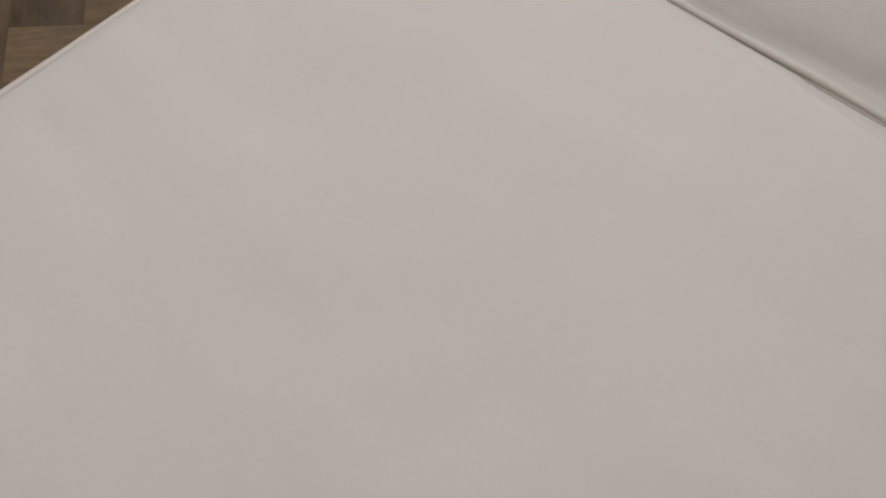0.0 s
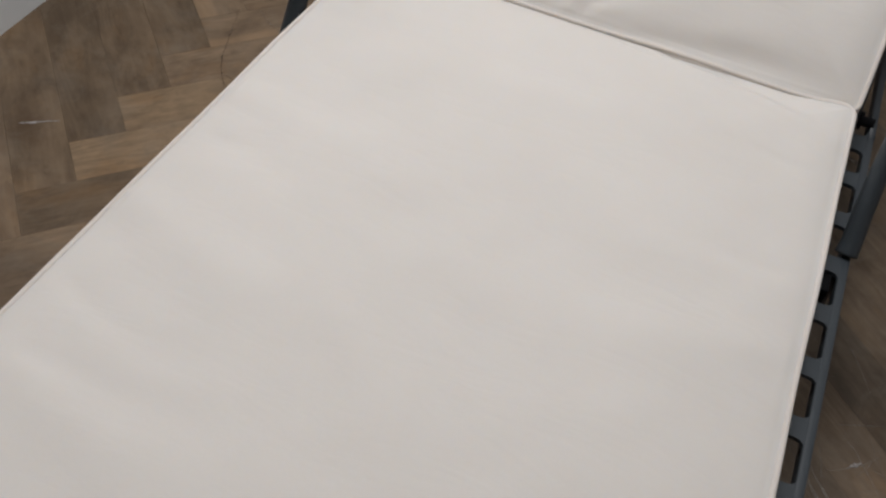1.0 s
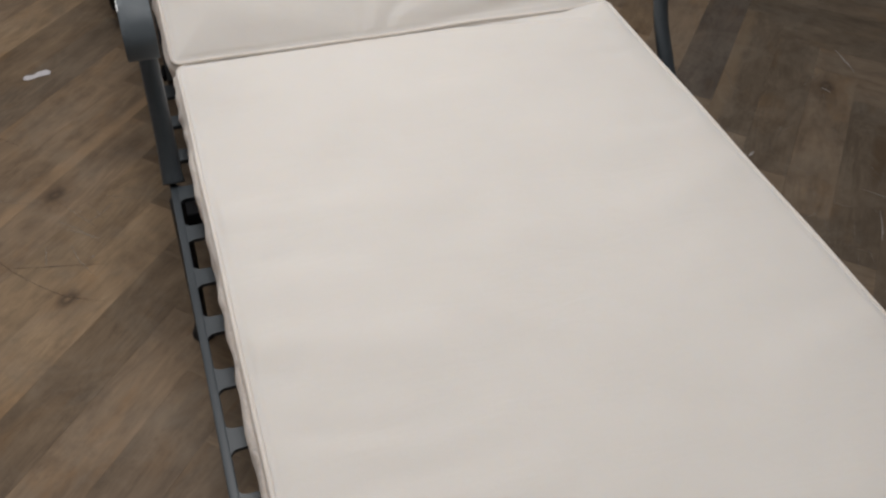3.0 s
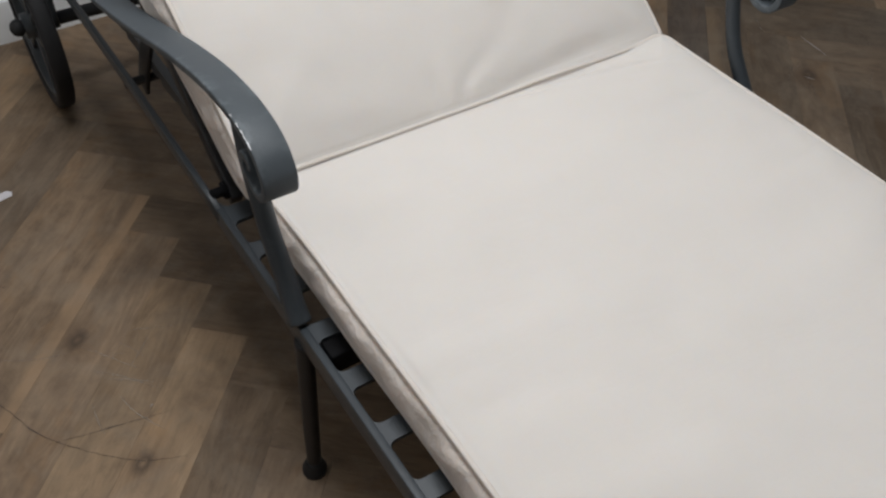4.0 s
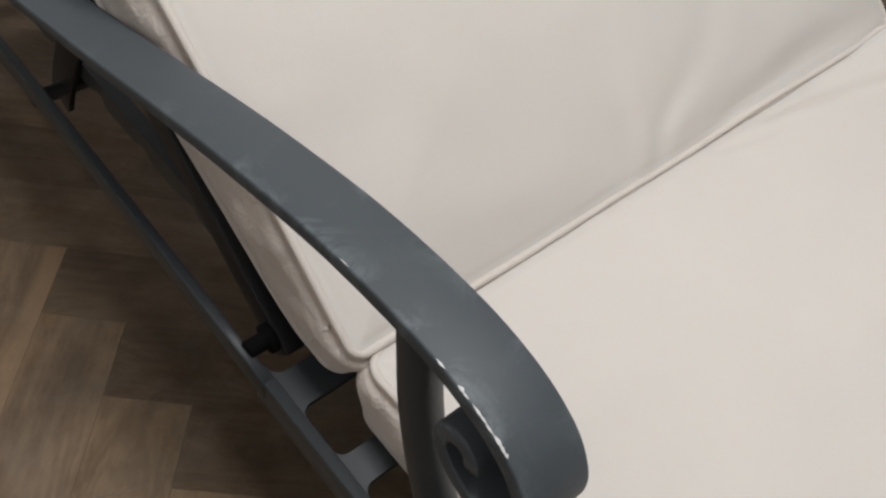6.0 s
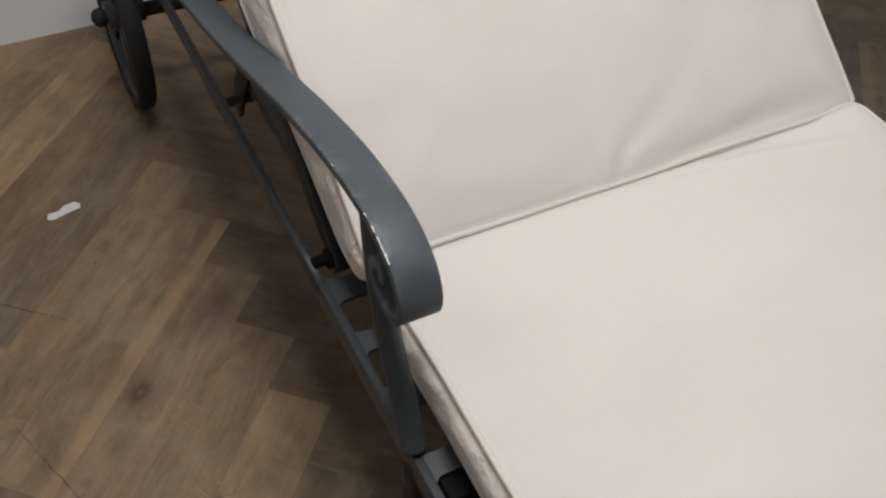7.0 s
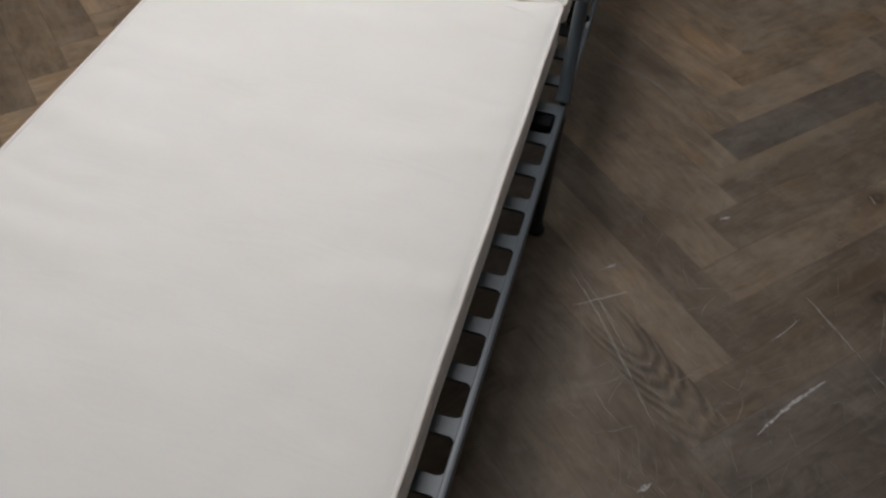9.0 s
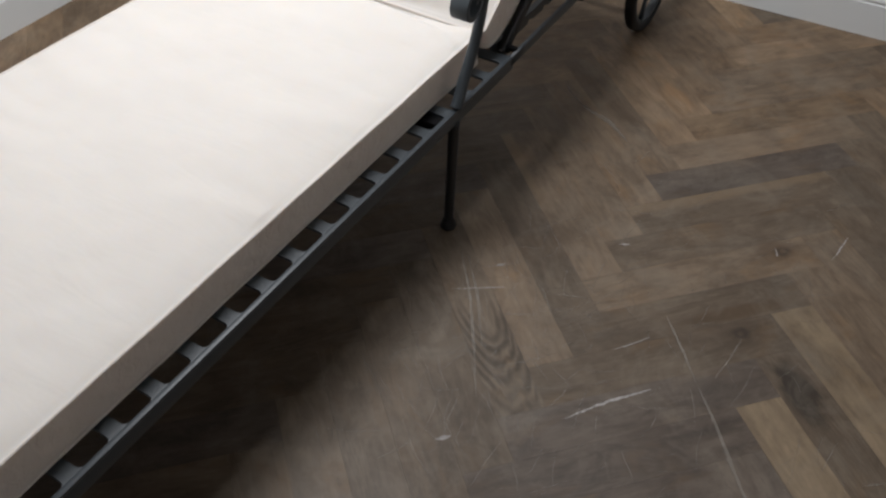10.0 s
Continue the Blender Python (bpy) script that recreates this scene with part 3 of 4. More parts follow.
def pad(half, length, thick, dome, folds, seed, r, dip=0.0, push=0.0, taper=0.0, flare=0.0, puff=(0.004, 0.004), splay=0.0):
    """A stuffed section from y = 0 to y = length, its piped upper edge at z = 0."""
    nx, ny, nz = 108, 200, 14
    bm = bmesh.new()
    seen = {}
    cy = length / 2

    def place(u, v, w):
        x, y = u * half, v * cy
        ix, iy = half - r, cy - r
        qx, qy = abs(x) - ix, abs(y) - iy
        if qx > 0 and qy > 0:
            d, big = math.hypot(qx, qy), max(qx, qy)
            x, y = math.copysign(ix + qx * big / d, x), math.copysign(iy + qy * big / d, y)
        z = -thick * (1 - w) / 2 - dip * eased(x) * math.exp(-(cy - y) / 0.05) * (1 + w) / 2
        edge = min(half - abs(x), cy - abs(y))
        if w > 0.999:
            rise = (1 - math.exp(-max(edge, 0) / 0.055)) * dome - 0.0006 * math.exp(-((edge - 0.0062) / 0.0028) ** 2)
            q = Vector((x * 7 + seed, y * 7, seed))
            rise += 0.0035 * noise.noise(q) * min(1, edge / 0.04) + 0.0015 * noise.noise(q * 3.1) * min(1, edge / 0.02)
            for chain in folds:
                best = (9.0, 0.0, 1.0)
                for (ax, ay, aw, ah), (bx, by, bw, bh) in zip(chain, chain[1:]):
                    a, b = Vector((ax, ay)), Vector((bx, by))
                    ab, ap = b - a, Vector((x, y + cy)) - a
                    t = max(0.0, min(1.0, ap.dot(ab) / ab.length_squared))
                    far = (ap - ab * t).length
                    best = min(best, (far, ah + (bh - ah) * t, aw + (bw - aw) * t))
                far, high, wide = best
                rise += high * math.exp(-(far / wide) ** 2) * min(1, max(edge, 0.003) / 0.012)
            z += rise
        elif w < -0.999:
            z -= 0.002 * min(1, edge / 0.05)
        else:
            deep = (1 - w) / 2
            full = puff[0] if x < 0 else puff[1]
            bulge = full * math.sin(math.pi * deep ** 0.75) - 0.0035 * math.exp(-((deep - 0.07) / 0.06) ** 2)
            bulge += (1 - w * w) * (0.0022 * noise.noise(Vector((x * 16 + seed, y * 16, z * 22))) + 0.004 * noise.noise(Vector((x * 34 + seed, y * 34 + z * 30, z * 30))))
            bulge += 0.0022 * noise.noise(Vector((seed, (x + y) * 55, deep * 2))) * math.sin(math.pi * deep) * max(0.0, noise.noise(Vector((y * 5, seed, 2.0))) + 0.35)
            out = Vector((max(0, abs(x) - ix) * (1 if x > 0 else -1), max(0, abs(y) - iy) * (1 if y > 0 else -1)))
            if out.length > 1e-6:
                out.normalize()
                x, y = x + out.x * bulge, y + out.y * bulge
        wx, wy = waver(x, y, seed)
        x *= 1 + flare / half * max(0.0, 1 - (y + cy) / 0.95)
        if splay:
            up = max(0.0, min(1.0, (y + cy - 0.06) / 0.26))
            x += math.copysign(splay, x) * (0.25 + 0.75 * (1 - w) / 2) * up * up * (3 - 2 * up) * min(1.0, abs(x) / half)
        near = math.exp(-max(edge, 0) / 0.03)
        x, y = x + wx * near, y + wy * near
        z += taper * thick * (1 - w) / 2 * math.exp(-(y + cy) / 0.030)
        y -= push * (1 - w) / 2 * math.exp(-(y + cy) / 0.06)
        return Vector((x, y + cy, z))

    def vert(i, j, k):
        key = (i, j, k)
        if key not in seen:
            ease = lambda q: math.sin(q * math.pi / 2) * 0.8 + q * 0.2
            seen[key] = bm.verts.new(place(ease(2 * i / nx - 1), ease(2 * j / ny - 1), 2 * k / nz - 1))
        return seen[key]

    for i in range(nx):
        for j in range(ny):
            for k in (0, nz):
                bm.faces.new((vert(i, j, k), vert(i + 1, j, k), vert(i + 1, j + 1, k), vert(i, j + 1, k)))
    for k in range(nz):
        for i in range(nx):
            for j in (0, ny):
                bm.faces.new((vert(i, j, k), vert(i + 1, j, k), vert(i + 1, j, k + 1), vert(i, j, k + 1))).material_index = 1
        for j in range(ny):
            for i in (0, nx):
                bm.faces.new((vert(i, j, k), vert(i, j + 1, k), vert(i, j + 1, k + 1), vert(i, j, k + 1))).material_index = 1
    return bm


def piping(half, length, z, seed, r, dip=0.0, push=0.0, lift=0.0, flare=0.0, splay=0.0):
    cy = length / 2
    pts = []
    ix, iy = half - r, cy - r
    for sx, sy, start in ((1, 1, 0), (-1, 1, 90), (-1, -1, 180), (1, -1, 270)):
        for k in range(7):
            a = radians(start + 15 * k)
            pts.append(Vector((sx * ix + r * math.cos(a), sy * iy + r * math.sin(a), 0)))
        nxt = {(1, 1): (-1, 1), (-1, 1): (-1, -1), (-1, -1): (1, -1), (1, -1): (1, 1)}[(sx, sy)]
        last = pts[-1]
        first = Vector((nxt[0] * ix, nxt[1] * iy, 0)) + r * Vector((math.cos(radians(start + 90)), math.sin(radians(start + 90)), 0))
        n = max(6, int((first - last).length / 0.02))
        pts += [last.lerp(first, q / n) for q in range(1, n)]
    for p in pts:
        k = Vector((p.x * 6 + seed, p.y * 6, z * 9))
        wx, wy = waver(p.x, p.y, seed)
        p.x, p.y = p.x * (1 + flare / half * max(0.0, 1 - (p.y + cy) / 0.95)) + wx, p.y + wy
        p += Vector((0.0006 * noise.noise(k), cy + 0.0006 * noise.noise(k + Vector((7, 0, 0))), z + 0.0016 * noise.noise(k + Vector((0, 9, 0))) - dip * eased(p.x) * math.exp(-(cy - p.y) / 0.05)))
        up = max(0.0, min(1.0, (p.y - 0.06) / 0.26))
        p.x += math.copysign(splay, p.x) * up * up * (3 - 2 * up) * min(1.0, abs(p.x) / half)
        p.z += lift * math.exp(-p.y / 0.030)
        p.y -= push * math.exp(-p.y / 0.06)
    bm = bmesh.new()
    sweep(bm, pts, round_outline(0.0031, 0.0031, 8), closed=True, up=Vector((0, 0, 1)))
    return bm


SEAT_LEN, REST_LEN = 1.262, 0.745
# folds: chains of x, y, width, height over the section
E1 = SEAT_LEN
SEAT_FOLDS = [
    [(-0.315, E1 - 0.62, 0.006, 0.0), (-0.28, E1 - 0.635, 0.008, -0.0022), (-0.22, E1 - 0.650, 0.012, -0.0016), (-0.13, E1 - 0.665, 0.02, 0.0)],
    [(-0.315, E1 - 0.70, 0.006, 0.0), (-0.27, E1 - 0.705, 0.009, -0.002), (-0.19, E1 - 0.705, 0.014, -0.0014), (-0.10, E1 - 0.70, 0.02, 0.0)],
    [(-0.315, E1 - 0.40, 0.006, 0.0), (-0.28, E1 - 0.41, 0.009, -0.0018), (-0.20, E1 - 0.425, 0.014, -0.001), (-0.12, E1 - 0.43, 0.02, 0.0)],
    [(0.315, E1 - 0.30, 0.006, 0.0), (0.28, E1 - 0.31, 0.009, -0.002), (0.20, E1 - 0.315, 0.014, -0.001), (0.12, E1 - 0.31, 0.02, 0.0)],
    [(0.315, E1 - 0.14, 0.006, 0.0), (0.27, E1 - 0.15, 0.009, -0.002), (0.18, E1 - 0.145, 0.014, -0.001), (0.10, E1 - 0.14, 0.02, 0.0)],
    [(0.020, E1 - 0.006, 0.006, 0.0), (0.043, E1 - 0.017, 0.005, -0.003), (0.078, E1 - 0.027, 0.006, -0.002), (0.11, E1 - 0.034, 0.01, 0.0)],
    [(0.095, E1 - 0.008, 0.006, -0.001), (0.131, E1 - 0.020, 0.006, -0.003), (0.18, E1 - 0.038, 0.009, -0.002), (0.24, E1 - 0.05, 0.015, 0.0)],
    [(0.10, E1 - 0.002, 0.010, -0.006), (0.16, E1 - 0.010, 0.012, -0.009), (0.24, E1 - 0.030, 0.014, -0.003), (0.30, E1 - 0.060, 0.02, 0.0)],
    [(0.12, E1 - 0.020, 0.010, 0.002), (0.22, E1 - 0.052, 0.012, 0.004), (0.31, E1 - 0.085, 0.012, 0.002)],
    [(-0.31, 0.93, 0.02, 0.003), (-0.1, 0.90, 0.04, 0.0025), (0.1, 0.91, 0.05, 0.0)],
    [(-0.31, 0.74, 0.02, 0.003), (-0.15, 0.70, 0.035, 0.003), (0.05, 0.72, 0.05, 0.0)],
    [(-0.31, 0.55, 0.02, 0.002), (-0.12, 0.50, 0.035, 0.003), (0.05, 0.46, 0.05, 0.0)],
    [(0.31, 0.86, 0.02, 0.002), (0.12, 0.80, 0.04, 0.003), (-0.05, 0.80, 0.05, 0.0)],
    [(0.31, 0.60, 0.02, 0.003), (0.15, 0.55, 0.04, 0.002), (0.0, 0.56, 0.05, 0.0)],
    [(-0.24, 1.10, 0.03, 0.0), (-0.05, 1.07, 0.035, 0.003), (0.2, 1.09, 0.05, 0.0)],
]
REST_FOLDS = [
    [(-0.030, 0.004, 0.005, -0.0015), (-0.022, 0.018, 0.006, -0.0030), (-0.014, 0.031, 0.007, -0.0026), (0.002, 0.042, 0.010, -0.0022),
     (0.031, 0.056, 0.015, -0.0020), (0.078, 0.085, 0.024, -0.0018), (0.14, 0.14, 0.035, -0.0016), (0.22, 0.22, 0.05, 0.0)],
    [(-0.010, 0.004, 0.007, 0.0015), (-0.004, 0.018, 0.008, 0.0018), (0.014, 0.028, 0.010, 0.0016), (0.050, 0.042, 0.016, 0.0012), (0.11, 0.070, 0.03, 0.0)],
    [(-0.060, 0.002, 0.008, -0.002), (-0.055, 0.030, 0.010, -0.003), (-0.045, 0.060, 0.02, 0.0)],
    [(-0.042, 0.002, 0.008, 0.003), (-0.038, 0.035, 0.010, 0.004), (-0.030, 0.090, 0.02, 0.0)],
    [(0.05, 0.004, 0.012, -0.003), (0.18, 0.020, 0.016, -0.005), (0.30, 0.020, 0.016, -0.002)],
    [(-0.31, 0.33, 0.03, 0.003), (-0.15, 0.30, 0.04, 0.003), (0.05, 0.31, 0.05, 0.0)],
]
seat = part("seat_section", pad(0.3235, SEAT_LEN, 0.069, 0.016, SEAT_FOLDS, 3.0, 0.020, 0.010, flare=0.006, puff=(0.010, 0.0015)), CANVAS, cushion)
seat.data.materials.append(BOXING_BOUNCE)
seat.matrix_local = pose(0.0005, -SEAT_LEN - 0.001, 0.3700)
for z in (-0.0008, -0.067):
    part("piping", piping(0.3240, SEAT_LEN + 0.001, z, 3.0, 0.020, 0.010 if z > -0.01 else 0.0, flare=0.006), PIPING, seat, "piped seam")
rest_pad = part("back_section", pad(0.327, REST_LEN, 0.082, 0.020, REST_FOLDS, 8.0, 0.010, push=0.010, taper=0.50, puff=(0.007, 0.006), splay=0.012), CANVAS, cushion)
rest_pad.data.materials.append(BOXING_BOUNCE)
rest_pad.matrix_local = REST @ pose(0, 0.001, 0.001)
for z in (0.0, -0.080):
    part("piping", piping(0.3275, REST_LEN + 0.001, z, 8.0, 0.010, 0.0, -z / 0.080 * 0.010, -z * 0.5, splay=0.003 if z > -0.01 else 0.012), PIPING, rest_pad, "piped seam")


def loose_thread():
    bm = bmesh.new()
    line = glide([(-0.300, -0.006, 0.302), (-0.312, -0.011, 0.3005), (-0.320, -0.010, 0.2995), (-0.327, -0.013, 0.2985)], 4)
    sweep(bm, line, round_outline(0.0007, 0.0007, 6), up=Vector((0, 0, 1)))
    part("loose_thread", bm, PIPING, seat, "loose pale thread at the seam")


loose_thread()


def boxing_seam():
    """Where two lengths of the back section's side band are sewn together."""
    bm = bmesh.new()
    deep = [0.10 + 0.075 * k for k in range(9)]
    line = [Vector((-0.3265 - 0.0072 * math.sin(math.pi * d ** 0.75), 0.027 - 0.012 * d, -0.064 * d)) for d in deep]
    sweep(bm, line, round_outline(0.0016, 0.0016, 8), up=Vector((0, 1, 0)))
    part("boxing_seam", bm, BOXING_BOUNCE, rest_pad, "sewn joint in the side band")


boxing_seam()

# ---------------------------------------------------------------- marks on the floor


def scrap():
    bm = bmesh.new()
    rim = [(-0.032, -0.006), (-0.026, 0.006), (-0.008, 0.004), (0.006, 0.012), (0.024, 0.013), (0.032, 0.004), (0.028, -0.006),
           (0.010, -0.007), (-0.006, -0.009), (-0.022, -0.012)]
    top = [bm.verts.new((x, y, 0.0008 + 0.0006 * noise.noise(Vector((x * 60, y * 60, 0))))) for x, y in rim]
    low = [bm.verts.new((x, y, 0.0)) for x, y in rim]
    bm.faces.new(top), bm.faces.new(low[::-1])
    for i in range(len(rim)):
        j = (i + 1) % len(rim)
        bm.faces.new((top[i], low[i], low[j], top[j]))
    me = mesh_of("paper_scrap", bm, False)
    me.materials.append(PAPER)
    ob = new("paper_scrap", me)
    ob.matrix_world = pose(-0.582, 0.593, 0.0002, 0, 0, 8) @ Matrix.Diagonal((0.85, 0.95, 1, 1))
    tagged(ob, "small torn scrap of white paper on the parquet floor", "paper scrap")


scrap()


def streak(bm, rng, points, wide):
    """A ragged sliver of a mark along a line on the floor."""
    line = glide([(x, y, 0.0006) for x, y in points], 10)
    n = len(line) - 1
    left, right = [], []
    for i, p in enumerate(line):
        along = line[min(i + 1, n)] - line[max(i - 1, 0)]
        side = Vector((-along.y, along.x, 0)).normalized()
        w = wide * 0.5 * math.sin(math.pi * (i / n * 0.96 + 0.02)) ** 0.6 * rng.uniform(0.35, 1.0)
        c = p + side * rng.uniform(-0.0008, 0.0008)
        left.append(bm.verts.new(c + side * w))
        right.append(bm.verts.new(c - side * w))
    for i in range(n):
        bm.faces.new((left[i], right[i], right[i + 1], left[i + 1]))


def marks(name, material, label, lines, seed):
    rng = random.Random(seed)
    bm = bmesh.new()
    for wide, *points in lines:
        streak(bm, rng, points, wide)
    me = mesh_of(name, bm, False)
    me.materials.append(material)
    tagged(new(name, me), label, "scuff marks", kind="stuff")


def hairlines(count, seed=21, across=(0.40, 1.3, 0.62), ahead=(-0.95, 0.35, -0.45)):
    rng = random.Random(seed)
    for _ in range(count):
        x, y, a = rng.triangular(*across), rng.triangular(*ahead), rng.choice((0.9, 2.2)) + rng.uniform(-0.6, 0.6)
        long, bend = rng.uniform(0.01, 0.06), rng.uniform(-0.15, 0.15)
        yield (rng.uniform(0.0009, 0.0021), (x, y), (x + long * math.cos(a), y + long * math.sin(a)),
               (x + 2 * long * math.cos(a + bend), y + 2 * long * math.sin(a + bend)))


marks("floor_scuffs", CHALK, "pale scuff marks on the parquet floor", [
    (0.0075, (0.778, -0.490), (0.828, -0.417), (0.884, -0.351)), (0.0028, (0.790, -0.300), (0.815, -0.270), (0.841, -0.232)),
    (0.004, (0.459, -0.325), (0.546, -0.264)), (0.007, (0.499, -0.223), (0.516, -0.208)), (0.009, (0.611, -0.642), (0.630, -0.622)),
    (0.006, (0.689, -0.031), (0.709, -0.018)), (0.004, (1.082, 0.160), (1.095, 0.248)), (0.004, (0.972, 0.132), (0.983, 0.110)),
    (0.006, (-0.846, -0.219), (-0.794, -0.182)), (0.003, (-0.512, 0.042), (-0.506, 0.043))], 4)
marks("floor_hairlines", HAIR, "fine pale hairline scratches in the parquet floor", [
    *hairlines(170), *hairlines(80, 44, (0.42, 0.85, 0.55), (-0.78, -0.12, -0.42)), *hairlines(10, 33, (-0.62, -0.40, -0.50), (-0.02, 0.22, 0.08)),
    (0.0065, (0.847, -0.172), (0.896, -0.229), (0.950, -0.298)), (0.0105, (0.957, -0.306), (0.998, -0.354), (1.039, -0.408), (1.091, -0.477), (1.16, -0.568)),
    (0.004, (0.986, -0.149), (0.982, -0.205), (0.973, -0.267)), (0.004, (1.249, -0.356), (1.282, -0.329)),
    (0.007, (0.416, -0.216), (0.494, -0.318), (0.558, -0.415), (0.625, -0.526)), (0.005, (0.436, -0.220), (0.520, -0.330), (0.585, -0.430)),
    (0.004, (0.470, -0.262), (0.560, -0.372)), (0.007, (0.339, 0.460), (0.375, 0.425), (0.415, 0.394)), (0.019, (0.400, 0.402), (0.440, 0.384), (0.502, 0.362), (0.565, 0.316)), (0.006, (0.198, 0.233), (0.254, 0.302), (0.328, 0.386))], 5)
marks("floor_scratches", SCORE, "thin dark scratches in the parquet floor", [
    (0.0025, (-0.737, 0.473), (-0.618, 0.371)), (0.002, (-0.648, 0.053), (-0.491, 0.02)),
    (0.002, (-0.718, 0.237), (-0.678, 0.132), (-0.647, 0.064), (-0.565, -0.026), (-0.494, -0.063))], 6)


def arm_chips():
    """Bright bare-metal chips along the outer upper edge of one arm."""
    rng = random.Random(2)
    line = glide([(-ARM_X - 0.0024, y, z + 0.0007) for y, z in ARM_LINE], 6)
    bm = bmesh.new()
    for i, p in enumerate(line):
        spots = ((-0.031, 0.003), (-0.098, 0.003), (-0.118, 0.006), (-0.132, 0.008))
        if i > 0.62 * len(line) or p.z < 0.50 or all(abs(p.y - at) > wide for at, wide in spots):
            continue
        along = (line[i + 1] - line[i - 1]).normalized()
        normal = along.cross(Vector((1, 0, 0)))
        if normal.z < 0:
            normal.negate()
        for _ in range(2 if p.y < -0.11 else 1):
            c = p + along * rng.uniform(-0.008, 0.008) + Vector((-0.0175, 0, 0)) + normal * 0.0050
            a, b = along * rng.uniform(0.0008, 0.0045), Vector((rng.uniform(0.0005, 0.0014), 0, 0))
            ring = [c - a, c - b * 0.6, c + a * 0.9, c + b * rng.uniform(0.3, 1.3)]
            bm.faces.new([bm.verts.new(q) for q in ring])
    part("chipped_paint", bm, BARE, lounger, "bare metal chips in the coating", smooth=False)["kind"] = "stuff"


arm_chips()

# ---------------------------------------------------------------- parquet planks
LONG, WIDE, GAP = 0.50, 0.09, 0.00014
ANCHOR = Vector((0.016, 0.0006))
# planks with a set tone: column, row, lying (0 along +x +y, 1 along -x +y), tone
# Under the lounger and towards the back wall, tones also stand in for light.
TONES = {(0, 3, 1): 13, (0, 2, 1): 13, (0, 1, 1): 13, (0, 0, 1): 13, (0, -1, 1): 13, (0, -2, 1): 13, (0, -3, 1): 13,
         (-1, 1, 1): 13, (-1, 2, 1): 12, (-1, 0, 0): 8, (-1, -1, 0): 2, (-1, -2, 0): 6, (-1, -3, 0): 13, (-1, -4, 0): 0, (-1, 1, 0): 7, (-1, -5, 0): 0,
         (-1, 0, 1): 13, (-1, -1, 1): 13, (-1, -2, 1): 13, (-1, 2, 0): 0, (-1, 3, 0): 14, (-1, 4, 0): 13, (-1, 5, 0): 2, (-1, 6, 0): 0, (-1, 7, 0): 2, (-1, 8, 0): 2, (-1, 8, 1): 2, (-1, 9, 1): 2, (-1, 7, 1): 0,
         (-1, 5, 1): 2, (-1, 6, 1): 2, (1, 1, 0): 3, (1, 0, 0): 10, (1, 2, 0): 14, (1, 3, 0): 13, (1, 4, 0): 14, (1, 5, 0): 14, (1, 6, 0): 0,
         (1, -1, 1): 16, (1, 0, 1): 14, (1, 1, 1): 15, (1, 2, 1): 14, (1, 3, 1): 0, (1, 4, 1): 0, (1, 5, 1): 0, (1, 6, 1): 0, (1, 7, 1): 0, (1, 8, 1): 2, (0, 1, 0): 0, (0, 2, 0): 0, (0, 3, 0): 0, (0, 4, 0): 0, (0, 0, 0): 15,
         (1, -2, 1): 1, (1, -3, 1): 14, (1, -4, 1): 5, (1, -5, 1): 1, (2, -3, 1): 4, (2, -5, 1): 4, (2, -2, 1): 14, (2, -1, 1): 14, (2, 0, 1): 1,
         (1, -1, 0): 1, (1, -2, 0): 18, (1, -3, 0): 9, (2, -4, 1): 11, (1, -4, 0): 17, (1, -5, 0): 3, (1, -6, 0): 3, (2, -6, 1): 3, (1, -7, 0): 3, (2, -7, 1): 13}


def plank_mesh(lo, hi):
    """A plank from x lo to hi along its length, with eased upper edges."""
    bm = bmesh.new()
    box(bm, (lo + GAP, GAP, -0.006), (hi - GAP, WIDE - GAP, 0.0))
    return bm


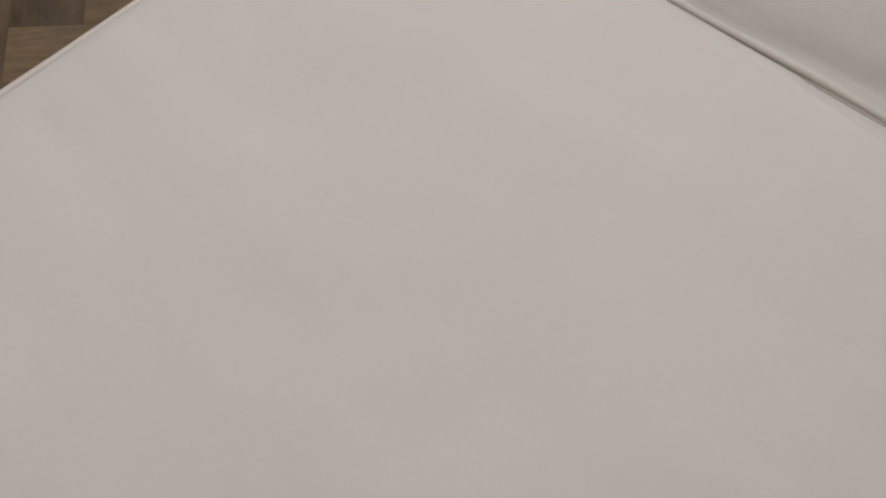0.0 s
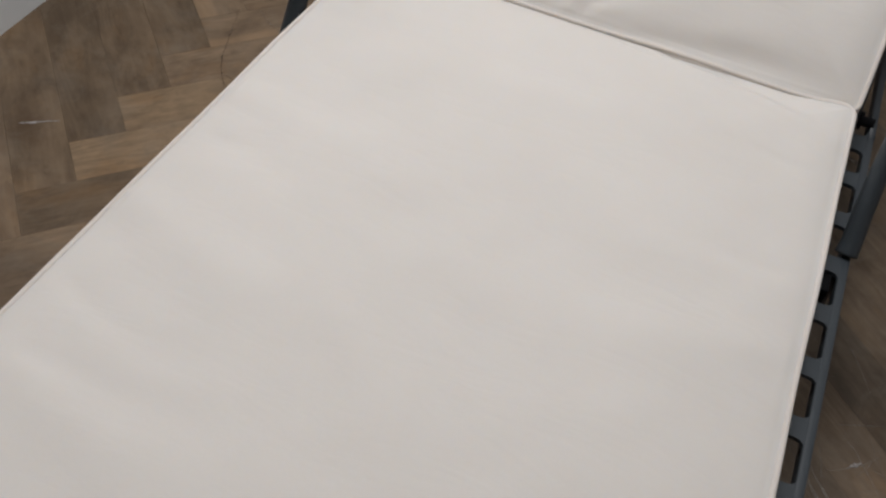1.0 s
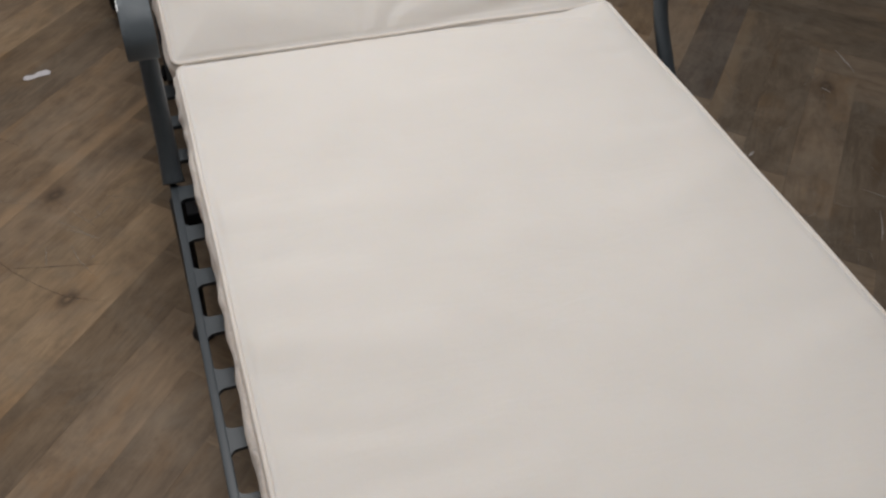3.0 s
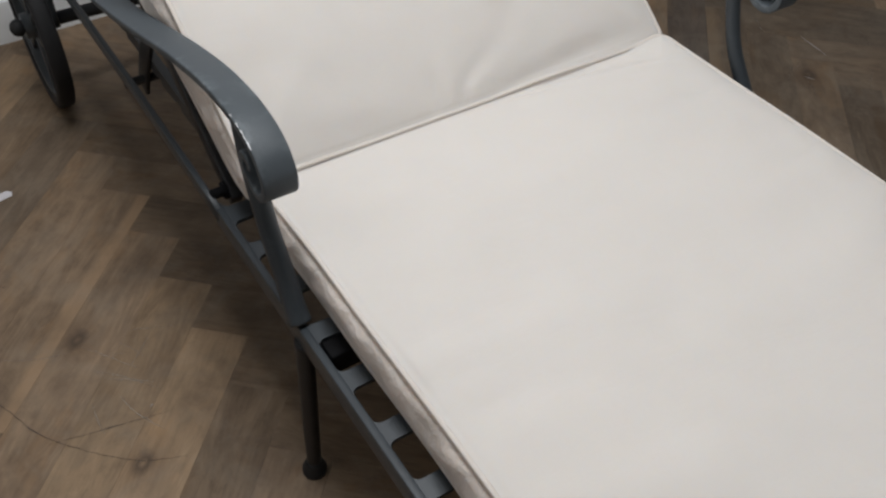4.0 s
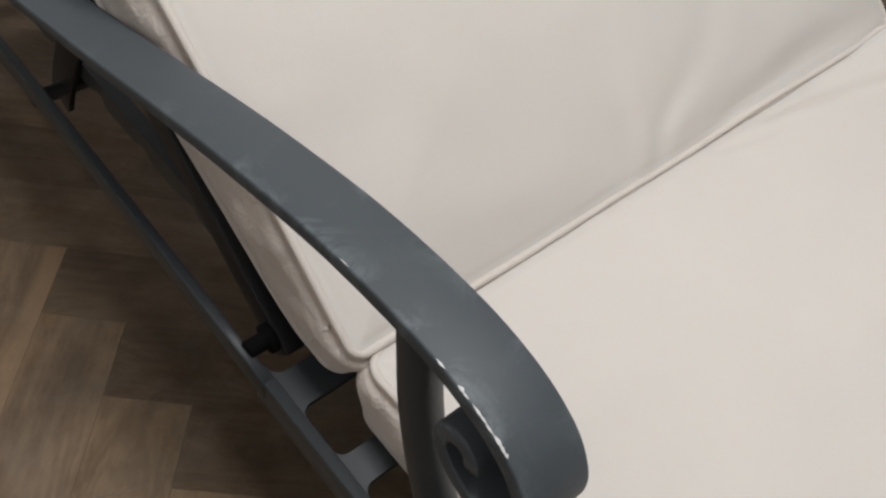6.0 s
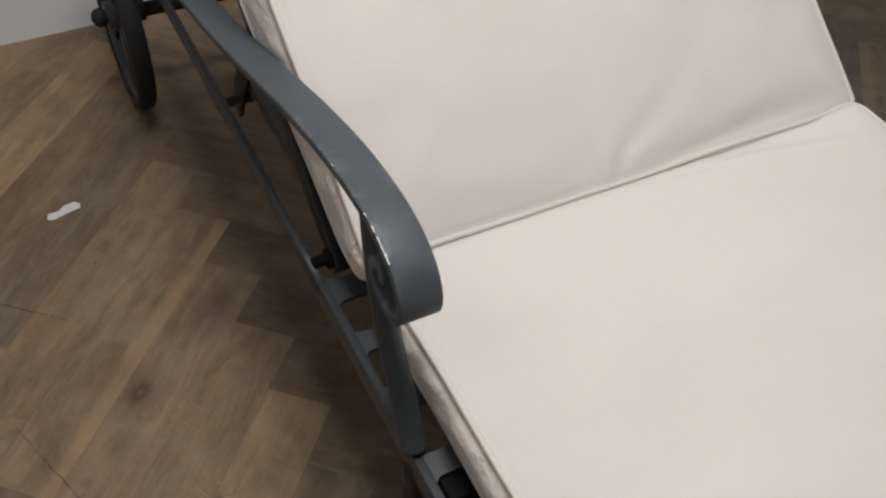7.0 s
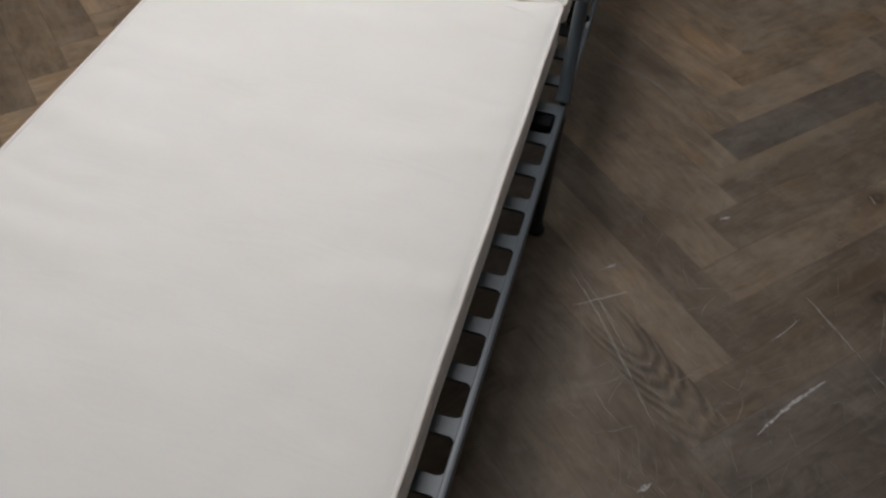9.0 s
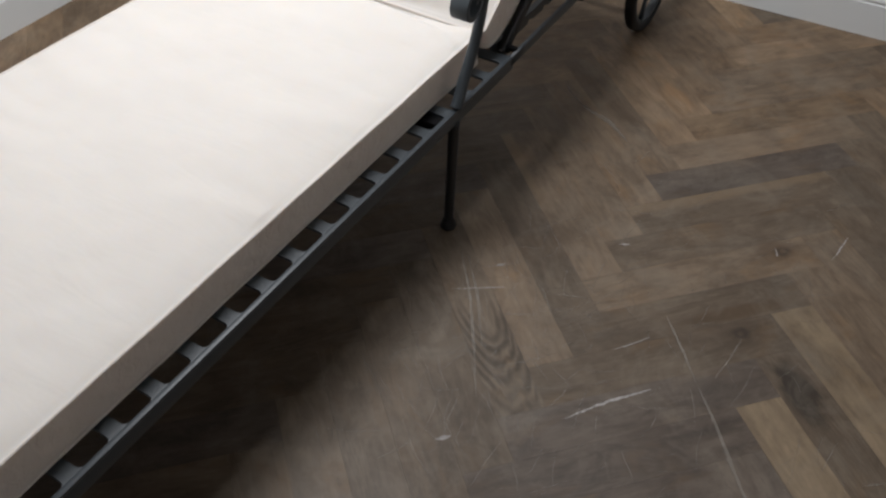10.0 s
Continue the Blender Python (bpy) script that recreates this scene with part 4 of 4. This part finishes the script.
def parquet():
    rng = random.Random(11)
    shared = {}
    s2 = math.sqrt(0.5)
    step = WIDE * math.sqrt(2)
    inset = 0.003
    far = bmesh.new()
    for col in range(-3, 7):
        for row in range(-34, 16):
            for kind in (0, 1):
                corner = ANCHOR + Vector((col * LONG * math.sqrt(2), row * step))
                if kind:
                    # lies along (-1, 1): its right side is the corner's line
                    m = pose(corner.x, corner.y, 0, 0, 0, 135)
                    mid = corner + Vector((-s2, s2)) * LONG / 2 + Vector((-s2, -s2)) * WIDE / 2
                else:
                    m = pose(corner.x, corner.y, 0, 0, 0, 45)
                    mid = corner + Vector((s2, s2)) * LONG / 2 + Vector((-s2, s2)) * WIDE / 2
                reach = 0.22
                if not (X0 - reach < mid.x < X1 + reach and Y0 - reach < mid.y < Y1 + reach):
                    continue
                inner = X0 + reach < mid.x < X1 - reach and Y0 + reach < mid.y < Y1 - reach
                # Warm planks on the left, weighted golden partly for the brighter light there.
                tone = rng.choices((0, 1, 2, 3), (2, 0.0, 6, 0.0) if mid.x < -0.6 else (6, 0.0, 1.6, 0.0) if mid.x < 0 else (2, 7, 0.0, 0.7))[0]
                tone = TONES.get((col, row, kind), tone)
                lift = rng.uniform(-0.00012, 0.00012)
                near = mid.x < 1.75 and mid.y > -1.75
                if inner and near and tone in shared:
                    me = shared[tone]
                else:
                    bm = plank_mesh(0, LONG)
                    if not inner:
                        inv = m.inverted()
                        for px, py, nx, ny in ((X0 - inset, 0, -1, 0), (X1 + inset, 0, 1, 0), (0, Y0 - inset, 0, -1), (0, Y1 + inset, 0, 1)):
                            co = inv @ Vector((px, py, 0))
                            no = inv.to_3x3() @ Vector((nx, ny, 0))
                            cut = bmesh.ops.bisect_plane(bm, geom=bm.verts[:] + bm.edges[:] + bm.faces[:], plane_co=co, plane_no=no, clear_outer=True)
                            edges = [e for e in cut["geom_cut"] if isinstance(e, bmesh.types.BMEdge)]
                            if edges:
                                bmesh.ops.contextual_create(bm, geom=edges)
                        if len(bm.verts) < 4:
                            bm.free()
                            continue
                    if not near:
                        bmesh.ops.transform(bm, matrix=pose(0, 0, lift) @ m, verts=bm.verts)
                        scrap_me = mesh_of("far", bm, False)
                        far.from_mesh(scrap_me)
                        bpy.data.meshes.remove(scrap_me)
                        continue
                    me = mesh_of("plank", bm, False)
                    me.materials.append(OAKS[tone])
                    if inner:
                        shared[tone] = me
                ob = new("plank", me)
                ob.parent = floor
                ob.matrix_local = pose(0, 0, lift) @ m
    part("far_planks", far, OAKS[1], floor, "brown oak planks farther off", smooth=False)["kind"] = "stuff"


parquet()
